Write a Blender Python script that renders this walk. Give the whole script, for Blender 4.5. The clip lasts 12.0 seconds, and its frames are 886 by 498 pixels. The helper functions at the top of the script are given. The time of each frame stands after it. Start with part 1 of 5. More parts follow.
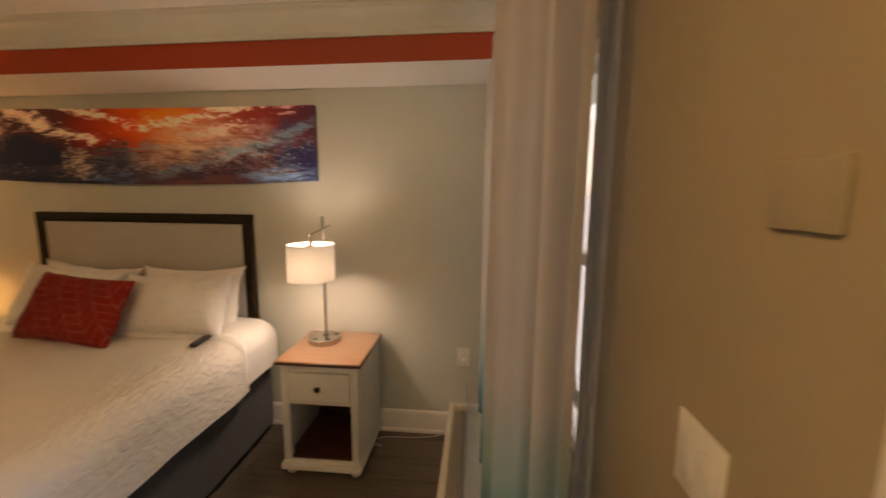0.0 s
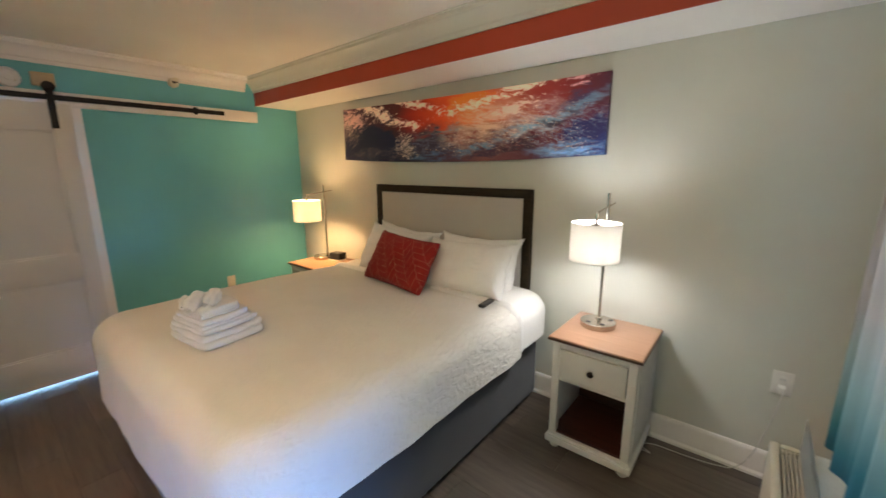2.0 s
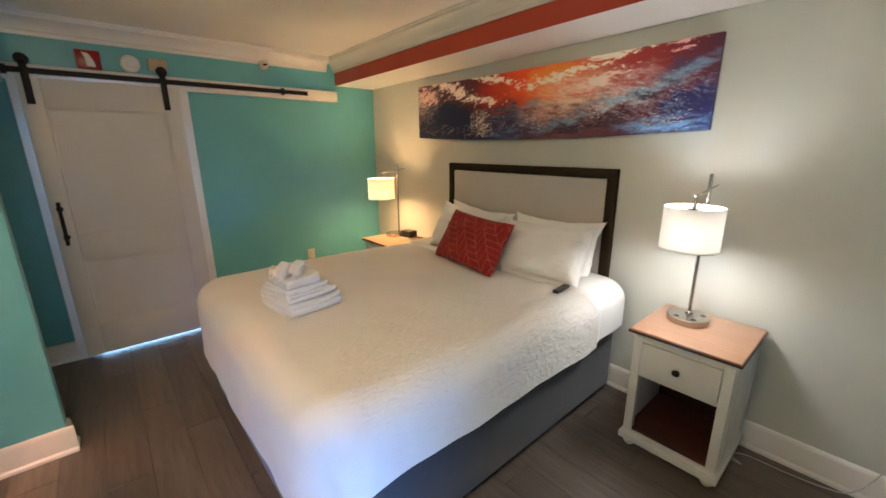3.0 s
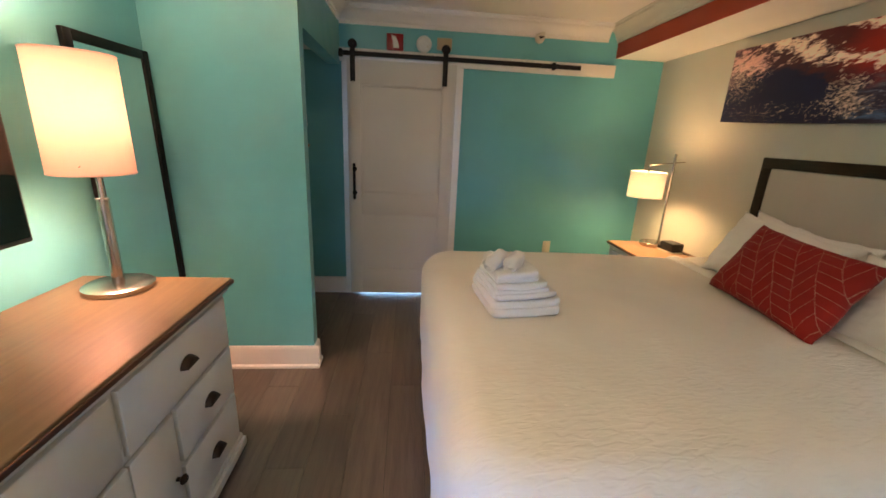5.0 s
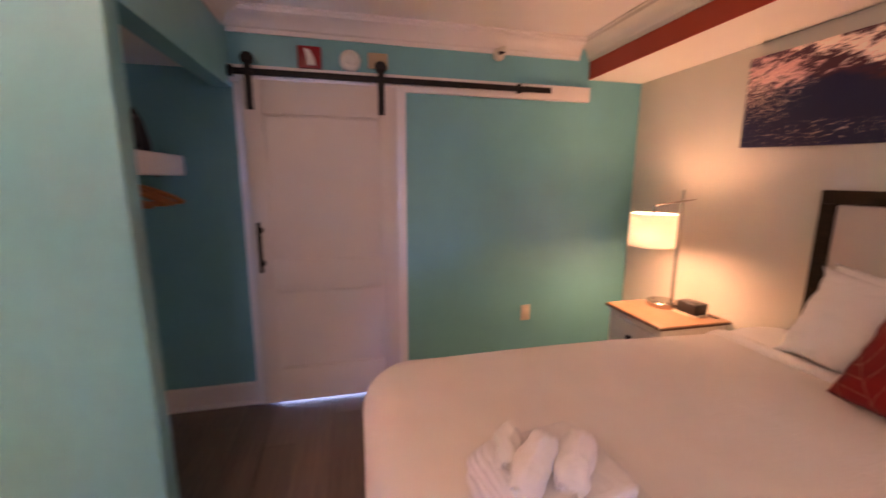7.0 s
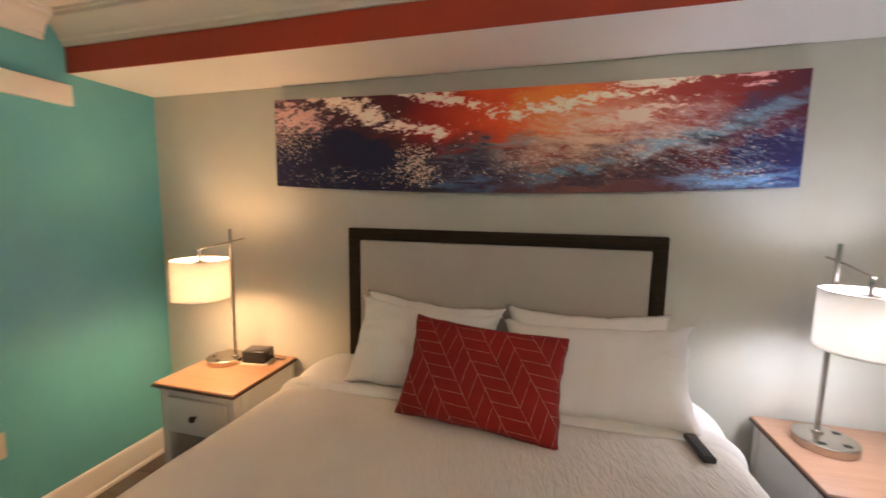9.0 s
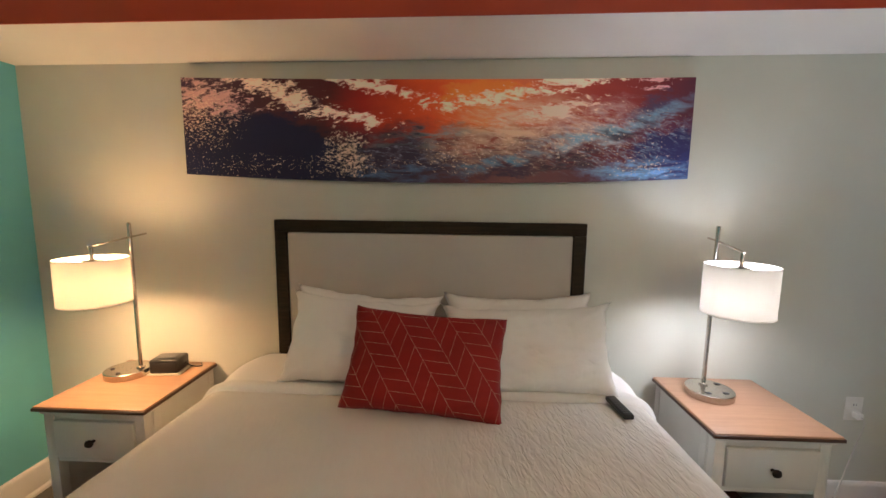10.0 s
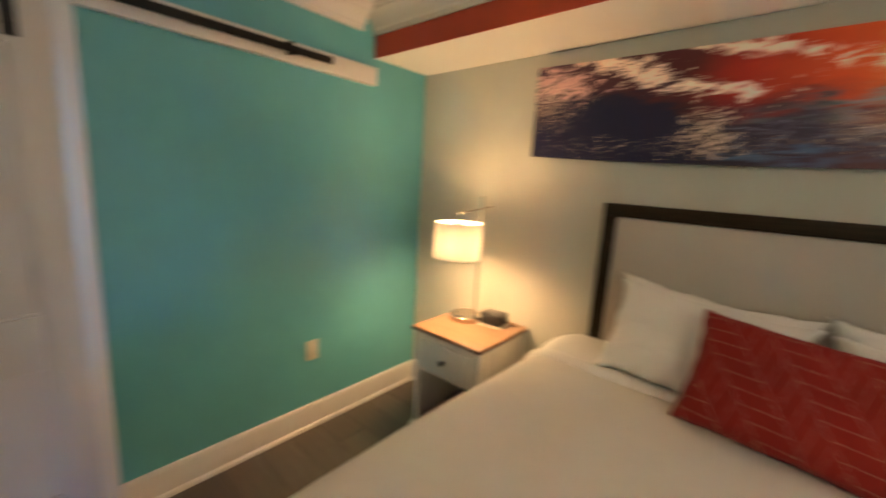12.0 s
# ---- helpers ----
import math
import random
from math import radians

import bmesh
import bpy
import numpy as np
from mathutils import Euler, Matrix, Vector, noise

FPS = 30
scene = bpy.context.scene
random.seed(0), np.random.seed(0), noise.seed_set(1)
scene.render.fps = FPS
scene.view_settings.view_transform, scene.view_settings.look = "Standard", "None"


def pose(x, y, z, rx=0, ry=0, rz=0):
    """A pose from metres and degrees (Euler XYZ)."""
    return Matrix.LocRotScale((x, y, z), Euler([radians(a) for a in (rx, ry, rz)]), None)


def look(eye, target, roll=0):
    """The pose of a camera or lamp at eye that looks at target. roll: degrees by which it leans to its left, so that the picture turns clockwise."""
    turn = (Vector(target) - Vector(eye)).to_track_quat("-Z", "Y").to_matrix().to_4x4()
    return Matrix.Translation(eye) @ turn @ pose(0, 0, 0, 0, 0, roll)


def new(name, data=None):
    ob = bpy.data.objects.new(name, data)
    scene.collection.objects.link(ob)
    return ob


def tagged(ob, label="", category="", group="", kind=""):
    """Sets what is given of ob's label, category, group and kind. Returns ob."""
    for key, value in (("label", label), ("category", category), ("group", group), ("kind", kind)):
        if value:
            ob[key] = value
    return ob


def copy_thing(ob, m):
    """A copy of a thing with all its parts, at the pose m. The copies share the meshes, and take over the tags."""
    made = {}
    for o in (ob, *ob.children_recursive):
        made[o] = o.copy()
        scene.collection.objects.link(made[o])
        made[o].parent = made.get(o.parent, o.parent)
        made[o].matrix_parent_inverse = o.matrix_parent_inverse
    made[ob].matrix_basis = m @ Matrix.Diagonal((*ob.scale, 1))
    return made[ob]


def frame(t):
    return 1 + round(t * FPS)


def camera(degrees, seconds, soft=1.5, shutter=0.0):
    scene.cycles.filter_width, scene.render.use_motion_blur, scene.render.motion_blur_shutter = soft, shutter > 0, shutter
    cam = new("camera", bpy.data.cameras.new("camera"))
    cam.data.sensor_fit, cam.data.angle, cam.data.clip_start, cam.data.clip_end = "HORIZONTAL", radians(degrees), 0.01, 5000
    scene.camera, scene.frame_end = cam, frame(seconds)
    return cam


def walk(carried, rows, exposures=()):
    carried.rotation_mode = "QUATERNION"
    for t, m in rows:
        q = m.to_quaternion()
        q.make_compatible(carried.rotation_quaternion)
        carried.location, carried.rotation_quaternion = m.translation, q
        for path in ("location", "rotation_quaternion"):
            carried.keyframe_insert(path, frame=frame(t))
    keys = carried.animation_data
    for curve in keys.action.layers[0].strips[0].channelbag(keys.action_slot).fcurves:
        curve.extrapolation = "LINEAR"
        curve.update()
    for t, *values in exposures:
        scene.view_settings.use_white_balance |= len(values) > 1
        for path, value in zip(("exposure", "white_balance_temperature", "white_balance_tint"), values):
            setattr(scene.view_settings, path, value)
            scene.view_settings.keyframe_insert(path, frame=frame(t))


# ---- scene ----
cam = camera(97.1, 12.0, soft=1.5, shutter=0.5)
PATH = [
    (0, (4.227, 1.594, 1.629), (4.053, 3.566, 1.34), 0.5),
    (0.5, (4.15, 1.608, 1.62), (3.61, 3.507, 1.302), 0.6),
    (1, (4.078, 1.606, 1.616), (3.256, 3.396, 1.267), 0.6),
    (1.5, (4.026, 1.596, 1.62), (2.972, 3.253, 1.246), 0.1),
    (2, (3.962, 1.591, 1.625), (2.728, 3.11, 1.213), -0.2),
    (2.5, (3.925, 1.591, 1.629), (2.546, 2.968, 1.179), -0.5),
    (4.3, (3.713, 1.626, 1.515), (2.016, 2.497, 0.914), 1.3),
    (4.5, (3.654, 1.674, 1.505), (1.845, 2.355, 0.992), 0.9),
    (4.7, (3.604, 1.737, 1.509), (1.719, 2.225, 1.051), 2.1),
    (4.9, (3.558, 1.792, 1.515), (1.641, 1.997, 0.986), 2.5),
    (5, (3.534, 1.815, 1.517), (1.624, 2.002, 0.956), 2.8),
    (5.2, (3.478, 1.849, 1.518), (1.557, 1.923, 0.964), 1.8),
    (5.5, (3.364, 1.868, 1.518), (1.411, 1.928, 1.092), 1.0),
    (5.8, (3.211, 1.860, 1.521), (1.249, 1.908, 1.135), 0.2),
    (6, (3.099, 1.851, 1.522), (1.145, 1.958, 1.109), 0.0),
    (6.3, (2.934, 1.844, 1.518), (0.997, 2.036, 1.058), 0.3),
    (6.5, (2.83, 1.843, 1.515), (0.874, 1.969, 1.118), -0.6),
    (7, (2.611, 1.886, 1.513), (0.697, 2.346, 1.16), 0.4),
    (7.5, (2.481, 1.908, 1.533), (0.811, 2.98, 1.28), 2.1),
    (7.7, (2.435, 1.92, 1.541), (0.917, 3.198, 1.298), 2.1),
    (9.3, (2.214, 2.118, 1.606), (1.908, 4.08, 1.364), 0.4),
    (9.5, (2.186, 2.105, 1.596), (1.981, 4.078, 1.336), 0.2),
    (10, (2.184, 2.081, 1.577), (2.103, 4.064, 1.331), 0.7),
    (10.5, (2.18, 2.083, 1.575), (2.099, 4.064, 1.309), 1.6),
    (11, (2.175, 2.074, 1.602), (2.053, 4.058, 1.384), 1.9),
    (11.5, (2.136, 2.077, 1.575), (1.601, 3.988, 1.324), 2.8),
    (12, (1.928, 2.008, 1.547), (0.654, 3.508, 1.19), 3.4),
]
EXPOSURES = [
    (0.0, 0.86, 19500, 32),
    (0.7, 1.23, 11600, 15),
    (1.5, 1.38, 8700, 10),
    (2.7, 1.52, 8100, 12),
    (4.3, 1.50, 9500, 12),
    (5.0, 1.40, 8500, 13),
    (6.0, 1.42, 8500, 40),
    (7.0, 1.52, 8900, 60),
    (7.7, 1.56, 8300, 52),
    (9.3, 1.34, 7700, 18),
    (10.5, 1.30, 7700, 16),
    (12.0, 1.49, 8400, 13),
]
walk(cam, [(t, look(eye, target, roll)) for t, eye, target, roll in PATH], EXPOSURES)

# ---- light ----
WARM = (1.0, 0.66, 0.38)
COOL = (0.77, 0.90, 1.17)
WARM_LAMP, COOL_LAMP, DRESSER_LAMP = 8.4, 5.3, 36.0
DAY = (0.42, 0.62, 1.0)

world = bpy.data.worlds.new("world")
scene.world = world
world.use_nodes = True
sky = world.node_tree.nodes.new("ShaderNodeTexSky")
sky.sky_type = "NISHITA"
sky.sun_disc = False
sky.sun_elevation = radians(35)
sky.sun_rotation = radians(250)
backg = world.node_tree.nodes["Background"]
world.node_tree.links.new(sky.outputs[0], backg.inputs[0])
backg.inputs[1].default_value = 0.1


def area_lamp(name, place, towards, size_x, size_y, watts, colour):
    data = bpy.data.lights.new(name, "AREA")
    data.shape, data.size, data.size_y = "RECTANGLE", size_x, size_y
    data.energy, data.color = watts, colour
    ob = new(name, data)
    ob.matrix_world = look(place, towards)
    return ob


def bulb_lamp(name, place, watts, colour, parent=None):
    data = bpy.data.lights.new(name, "POINT")
    data.energy, data.color, data.shadow_soft_size = watts, colour, 0.09
    ob = new(name, data)
    ob.parent = parent
    ob.location = place
    return ob


area_lamp("window_daylight", (4.66, 3.04, 1.35), (3.0, 3.04, 1.2), 0.72, 1.3, 3.2, DAY)
door_day = area_lamp("door_daylight", (4.60, 1.39, 0.5), (2.92, 2.02, 0.36), 0.6, 0.8, 1.3, (0.12, 0.34, 1.0))
door_day.data.spread = radians(28)
area_lamp("bathroom_daylight", (-0.55, 1.75, 1.9), (-0.3, 1.75, 0.0), 0.6, 0.6, 85.0, (0.2, 0.45, 1.0))

# added fill behind the camera, lifts the room; no such lamp is known
bulb_lamp("overhead_fill", (3.5, 1.1, 2.27), 9.5, (1.0, 0.82, 0.60))
area_lamp("door_skylight", (4.61, 1.39, 1.15), (0.0, 1.9, 1.3), 0.55, 1.5, 1.6, DAY)

# ---- materials ----


def srgb(r, g, b):
    return tuple(((c / 255 + 0.055) / 1.055) ** 2.4 if c > 10 else c / 3294.6 for c in (r, g, b))


def nodes_of(name):
    m = bpy.data.materials.new(name)
    m.use_nodes = True
    return m, m.node_tree, m.node_tree.nodes, m.node_tree.links, m.node_tree.nodes["Principled BSDF"]


def math_node(nt, op, a, b=None, c=None):
    n = nt.nodes.new("ShaderNodeMath")
    n.operation = op
    for i, v in enumerate((a, b, c)):
        if v is None:
            continue
        if isinstance(v, (int, float)):
            n.inputs[i].default_value = v
        else:
            nt.links.new(v, n.inputs[i])
    return n.outputs[0]


def noise_node(nt, scale, detail=3.0, stretch=None, coords="Object", rough=0.5, distort=0.0, offset=(0, 0, 0)):
    tc = nt.nodes.new("ShaderNodeTexCoord")
    mp = nt.nodes.new("ShaderNodeMapping")
    mp.inputs["Scale"].default_value = stretch or (1, 1, 1)
    mp.inputs["Location"].default_value = offset
    nt.links.new(tc.outputs[coords], mp.inputs[0])
    n = nt.nodes.new("ShaderNodeTexNoise")
    n.inputs["Scale"].default_value = scale
    n.inputs["Detail"].default_value = detail
    n.inputs["Roughness"].default_value = rough
    n.inputs["Distortion"].default_value = distort
    nt.links.new(mp.outputs[0], n.inputs["Vector"])
    return n.outputs["Fac"]


def ramp(nt, fac, stops):
    r = nt.nodes.new("ShaderNodeValToRGB")
    el = r.color_ramp.elements
    while len(el) < len(stops):
        el.new(0.5)
    for e, (p, c) in zip(el, stops):
        e.position = p
        e.color = (*c, 1) if len(c) == 3 else c
    nt.links.new(fac, r.inputs[0])
    return r.outputs[0]


def mix(nt, fac, a, b, blend="MIX"):
    n = nt.nodes.new("ShaderNodeMix")
    n.data_type, n.blend_type = "RGBA", blend
    if isinstance(fac, (int, float)):
        n.inputs[0].default_value = fac
    else:
        nt.links.new(fac, n.inputs[0])
    for i, v in ((6, a), (7, b)):
        if isinstance(v, tuple):
            n.inputs[i].default_value = (*v, 1)
        else:
            nt.links.new(v, n.inputs[i])
    return n.outputs[2]


def bump(nt, height, bsdf, strength, distance):
    b = nt.nodes.new("ShaderNodeBump")
    b.inputs["Strength"].default_value = strength
    b.inputs["Distance"].default_value = distance
    nt.links.new(height, b.inputs["Height"])
    nt.links.new(b.outputs[0], bsdf.inputs["Normal"])


def painted(name, colour, rough=0.5, relief=0.15, vary=0.06, grain=220.0, patch=1.3):
    """Paint on plaster or wood: faint large patches, fine roller grain."""
    m, nt, nd, lk, b = nodes_of(name)
    large = noise_node(nt, patch, 4.0)
    dark = tuple(c * (1 - vary * 2) for c in colour)
    light = tuple(min(1, c * (1 + vary)) for c in colour)
    lk.new(ramp(nt, large, [(0.3, dark), (0.7, light)]), b.inputs["Base Color"])
    r = ramp(nt, noise_node(nt, 5.0, 3.0), [(0.3, (rough - 0.06,) * 3), (0.7, (rough + 0.06,) * 3)])
    lk.new(r, b.inputs["Roughness"])
    bump(nt, noise_node(nt, grain, 2.0), b, relief, 0.001)
    return m


def wood(name, light, dark, axis, rough=0.4, scale=5.0, random_tint=0.0):
    """Wood with grain along axis 0, 1 or 2."""
    m, nt, nd, lk, b = nodes_of(name)
    st = [14.0, 14.0, 14.0]
    st[axis] = 1.0
    g1 = noise_node(nt, scale, 6.0, tuple(st), rough=0.6, distort=0.6)
    g2 = noise_node(nt, scale * 6, 4.0, tuple(st), rough=0.6)
    f = math_node(nt, "ADD", math_node(nt, "MULTIPLY", g1, 0.7), math_node(nt, "MULTIPLY", g2, 0.3))
    col = ramp(nt, f, [(0.33, dark), (0.62, light)])
    if random_tint:
        info = nd.new("ShaderNodeObjectInfo")
        k = math_node(nt, "MULTIPLY_ADD", info.outputs["Random"], random_tint, 1 - random_tint / 2)
        hsv = nd.new("ShaderNodeHueSaturation")
        lk.new(k, hsv.inputs["Value"])
        lk.new(col, hsv.inputs["Color"])
        col = hsv.outputs[0]
    lk.new(col, b.inputs["Base Color"])
    b.inputs["Roughness"].default_value = rough
    bump(nt, f, b, 0.15, 0.0015)
    return m


def fabric(name, colour, rough=0.9, weave=900.0, vary=0.05, wrinkle=0.3, sheen=0.2, wrinkle_scale=7.0):
    m, nt, nd, lk, b = nodes_of(name)
    large = noise_node(nt, 4.0, 4.0)
    lk.new(ramp(nt, large, [(0.3, tuple(c * (1 - vary * 2) for c in colour)), (0.7, tuple(min(1, c * (1 + vary)) for c in colour))]), b.inputs["Base Color"])
    b.inputs["Roughness"].default_value = rough
    b.inputs["Sheen Weight"].default_value = sheen
    h = math_node(nt, "ADD", math_node(nt, "MULTIPLY", noise_node(nt, wrinkle_scale, 3.0, distort=1.0), wrinkle), math_node(nt, "MULTIPLY", noise_node(nt, weave, 1.0), 0.03))
    bump(nt, h, b, 0.5, 0.02)
    return m


def metal(name, colour, rough=0.3, brushed=True):
    m, nt, nd, lk, b = nodes_of(name)
    b.inputs["Base Color"].default_value = (*colour, 1)
    b.inputs["Metallic"].default_value = 1.0
    b.inputs["Roughness"].default_value = rough
    b.inputs["Anisotropic"].default_value = 0.4 if brushed else 0.0
    return m


def plastic(name, colour, rough=0.35, spec=0.5):
    m, nt, nd, lk, b = nodes_of(name)
    n = noise_node(nt, 30.0, 3.0)
    lk.new(ramp(nt, n, [(0.3, tuple(c * 0.93 for c in colour)), (0.7, colour)]), b.inputs["Base Color"])
    b.inputs["Roughness"].default_value = rough
    b.inputs["Specular IOR Level"].default_value = spec
    return m


TEAL = painted("teal_paint", (0.13, 0.475, 0.515), 0.34, 0.2, 0.05)
GREY = painted("grey_wall_paint", (0.57, 0.57, 0.50), 0.6, 0.2, 0.03)
BEIGE = painted("beige_wall_paint", (0.42, 0.345, 0.245), 0.6, 0.2, 0.04)
WHITE_CEIL = painted("ceiling_paint", (0.88, 0.85, 0.80), 0.8, 0.25, 0.03, 120.0)
WHITE_TRIM = painted("trim_paint", (0.80, 0.77, 0.73), 0.35, 0.05, 0.03)
CROWN = painted("crown_paint", (0.66, 0.65, 0.58), 0.45, 0.05, 0.03)
RED = painted("red_paint", (0.48, 0.055, 0.022), 0.5, 0.15, 0.05)
DOOR = painted("door_paint", (0.67, 0.64, 0.60), 0.4, 0.06, 0.03)
CREAM = painted("furniture_paint", (0.72, 0.71, 0.66), 0.4, 0.08, 0.05, 90.0, 3.0)
PLANK = wood("vinyl_plank", srgb(108, 97, 88), srgb(85, 76, 69), 0, 0.42, 2.0, 0.30)
SUBFLOOR = painted("subfloor", (0.015, 0.013, 0.012), 0.9, 0.1, 0.1)
TOP_WOOD = wood("maple_top", srgb(180, 138, 110), srgb(166, 124, 98), 0, 0.32, 3.0)
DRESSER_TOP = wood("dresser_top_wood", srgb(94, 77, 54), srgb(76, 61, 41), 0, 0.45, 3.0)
TOP_EDGE = wood("maple_edge", srgb(92, 54, 34), srgb(62, 36, 22), 0, 0.35, 4.0)
SHELF_WOOD = wood("brown_shelf", srgb(78, 40, 30), srgb(46, 24, 19), 0, 0.4, 4.0)
HEAD_WOOD = wood("headboard_wood", srgb(50, 38, 24), srgb(30, 23, 14), 0, 0.6, 6.0)
HANGER_WOOD = wood("hanger_wood", srgb(190, 120, 70), srgb(150, 88, 48), 1, 0.4, 5.0)
HEAD_WOOD.node_tree.nodes["Principled BSDF"].inputs["Specular IOR Level"].default_value = 0.2
LINEN = fabric("headboard_linen", (0.50, 0.46, 0.41), 0.9, 700.0, 0.02, 0.05)
BASE_GREY = fabric("grey_upholstery", (0.048, 0.050, 0.055), 0.95, 500.0, 0.08, 0.15)
SHEET = fabric("white_sheet", (0.82, 0.80, 0.76), 0.9, 800.0, 0.015, 0.35, 0.2, 6.0)
PILLOW_WHITE = fabric("white_pillowcase", (0.83, 0.81, 0.77), 0.9, 800.0, 0.015, 0.75, 0.2, 9.0)
TOWEL = fabric("terry_towel", (0.67, 0.65, 0.61), 1.0, 190.0, 0.02, 0.6, 0.4, 22.0)
STEEL = metal("brushed_nickel", (0.52, 0.47, 0.42), 0.25)
BLACK_METAL = plastic("black_iron", (0.010, 0.009, 0.009), 0.5, 0.3)
BRONZE = metal("dark_bronze", (0.05, 0.035, 0.028), 0.4, False)
BLACK_PLASTIC = plastic("black_plastic", (0.012, 0.012, 0.013), 0.3)
BLACK_WOOD = plastic("black_lacquer", (0.008, 0.0075, 0.007), 0.5, 0.2)
WHITE_PLASTIC = plastic("white_plastic", (0.78, 0.76, 0.71), 0.35)
CREAM_PLASTIC = plastic("cream_plastic", (0.66, 0.61, 0.50), 0.4)
BEIGE_PLASTIC = plastic("beige_plastic", (0.50, 0.38, 0.24), 0.45)
RED_PLASTIC = plastic("red_plastic", (0.32, 0.012, 0.014), 0.3)
DARK_SLOT = plastic("dark_slot", (0.02, 0.02, 0.02), 0.6)
CORD = plastic("cord_plastic", (0.55, 0.53, 0.50), 0.45)


def quilt_material():
    m, nt, nd, lk, b = nodes_of("matelasse_quilt")
    col = ramp(nt, noise_node(nt, 3.0, 4.0), [(0.3, (0.71, 0.675, 0.61)), (0.7, (0.77, 0.735, 0.67))])
    lk.new(col, b.inputs["Base Color"])
    b.inputs["Roughness"].default_value = 0.95
    b.inputs["Sheen Weight"].default_value = 0.15
    tc, turn, squeeze = nd.new("ShaderNodeTexCoord"), nd.new("ShaderNodeMapping"), nd.new("ShaderNodeMapping")
    turn.inputs["Rotation"].default_value = (0, 0, radians(-6))
    squeeze.inputs["Scale"].default_value = (1.75, 0.5, 0.9)
    lk.new(tc.outputs["Object"], turn.inputs[0])
    lk.new(turn.outputs[0], squeeze.inputs[0])
    rip = nd.new("ShaderNodeTexNoise")
    rip.inputs["Scale"].default_value, rip.inputs["Detail"].default_value, rip.inputs["Distortion"].default_value = 38.0, 1.0, 0.7
    lk.new(squeeze.outputs[0], rip.inputs["Vector"])
    fine = math_node(nt, "MULTIPLY", noise_node(nt, 260.0, 2.0), 0.04)
    soft = math_node(nt, "MULTIPLY", noise_node(nt, 3.5, 2.0), 0.5)
    patches = ramp(nt, noise_node(nt, 4.0, 2.0), [(0.35, (0.75,) * 3), (0.65, (1.15,) * 3)])
    sep = nd.new("ShaderNodeSeparateXYZ")
    lk.new(tc.outputs["Object"], sep.inputs[0])
    worn = math_node(nt, "MULTIPLY", ramp(nt, math_node(nt, "ADD", sep.outputs[0], 0.5), [(0.0, (0.10,) * 3), (0.55, (0.22,) * 3), (0.95, (0.85,) * 3)]), ramp(nt, sep.outputs[1], [(0.0, (0.25,) * 3), (1.0, (1.0,) * 3)]))
    patches = math_node(nt, "MULTIPLY", patches, worn)
    ripple = ramp(nt, rip.outputs["Fac"], [(0.36, (0, 0, 0)), (0.62, (1, 1, 1))])
    h = math_node(nt, "ADD", math_node(nt, "ADD", math_node(nt, "MULTIPLY", ripple, patches), fine), soft)
    bump(nt, h, b, 0.55, 0.006)
    return m


QUILT = quilt_material()


def shade_material(name, colour, through_share):
    m, nt, nd, lk, b = nodes_of(name)
    weave = noise_node(nt, 500.0, 2.0, (1, 1, 0.2))
    b.inputs["Base Color"].default_value = (*colour, 1)
    b.inputs["Roughness"].default_value = 0.9
    bump(nt, weave, b, 0.1, 0.001)
    tr = nd.new("ShaderNodeBsdfTranslucent")
    tr.inputs[0].default_value = (*colour, 1)
    mx = nd.new("ShaderNodeMixShader")
    mx.inputs[0].default_value = through_share
    lk.new(b.outputs[0], mx.inputs[1])
    lk.new(tr.outputs[0], mx.inputs[2])
    lk.new(mx.outputs[0], nd["Material Output"].inputs[0])
    return m


SHADE = shade_material("white_linen_shade", (0.82, 0.79, 0.74), 0.21)
SHADE_CREAM = shade_material("cream_linen_shade", (0.84, 0.67, 0.59), 0.155)


def curtain_material():
    """White cloth that turns teal towards the hem."""
    m, nt, nd, lk, b = nodes_of("ombre_curtain")
    tc = nd.new("ShaderNodeTexCoord")
    sep = nd.new("ShaderNodeSeparateXYZ")
    lk.new(tc.outputs["Object"], sep.inputs[0])
    wob = math_node(nt, "MULTIPLY_ADD", noise_node(nt, 3.0, 3.0), 0.2, -0.1)
    z = math_node(nt, "ADD", sep.outputs[2], wob)
    k = nd.new("ShaderNodeMapRange")
    k.inputs["From Min"].default_value, k.inputs["From Max"].default_value = 0.62, 1.16
    lk.new(z, k.inputs["Value"])
    col = ramp(nt, k.outputs[0], [(0.0, (0.03, 0.23, 0.32)), (0.25, (0.08, 0.36, 0.42)), (0.6, (0.46, 0.62, 0.60)), (1.0, (0.74, 0.69, 0.66))])
    lk.new(col, b.inputs["Base Color"])
    b.inputs["Roughness"].default_value = 0.9
    b.inputs["Sheen Weight"].default_value = 0.2
    bump(nt, noise_node(nt, 600.0, 2.0), b, 0.15, 0.001)
    tr = nd.new("ShaderNodeBsdfTranslucent")
    lk.new(col, tr.inputs[0])
    mx = nd.new("ShaderNodeMixShader")
    mx.inputs[0].default_value = 0.22
    lk.new(b.outputs[0], mx.inputs[1])
    lk.new(tr.outputs[0], mx.inputs[2])
    lk.new(mx.outputs[0], nd["Material Output"].inputs[0])
    return m


CURTAIN = curtain_material()
LINER = fabric("curtain_liner", (0.62, 0.62, 0.66), 0.9, 500.0, 0.03, 0.1)


def glass_material(name, tint=(1, 1, 1), rough=0.02):
    m, nt, nd, lk, b = nodes_of(name)
    b.inputs["Base Color"].default_value = (*tint, 1)
    b.inputs["Roughness"].default_value = rough
    b.inputs["Transmission Weight"].default_value = 1.0
    b.inputs["IOR"].default_value = 1.45
    return m


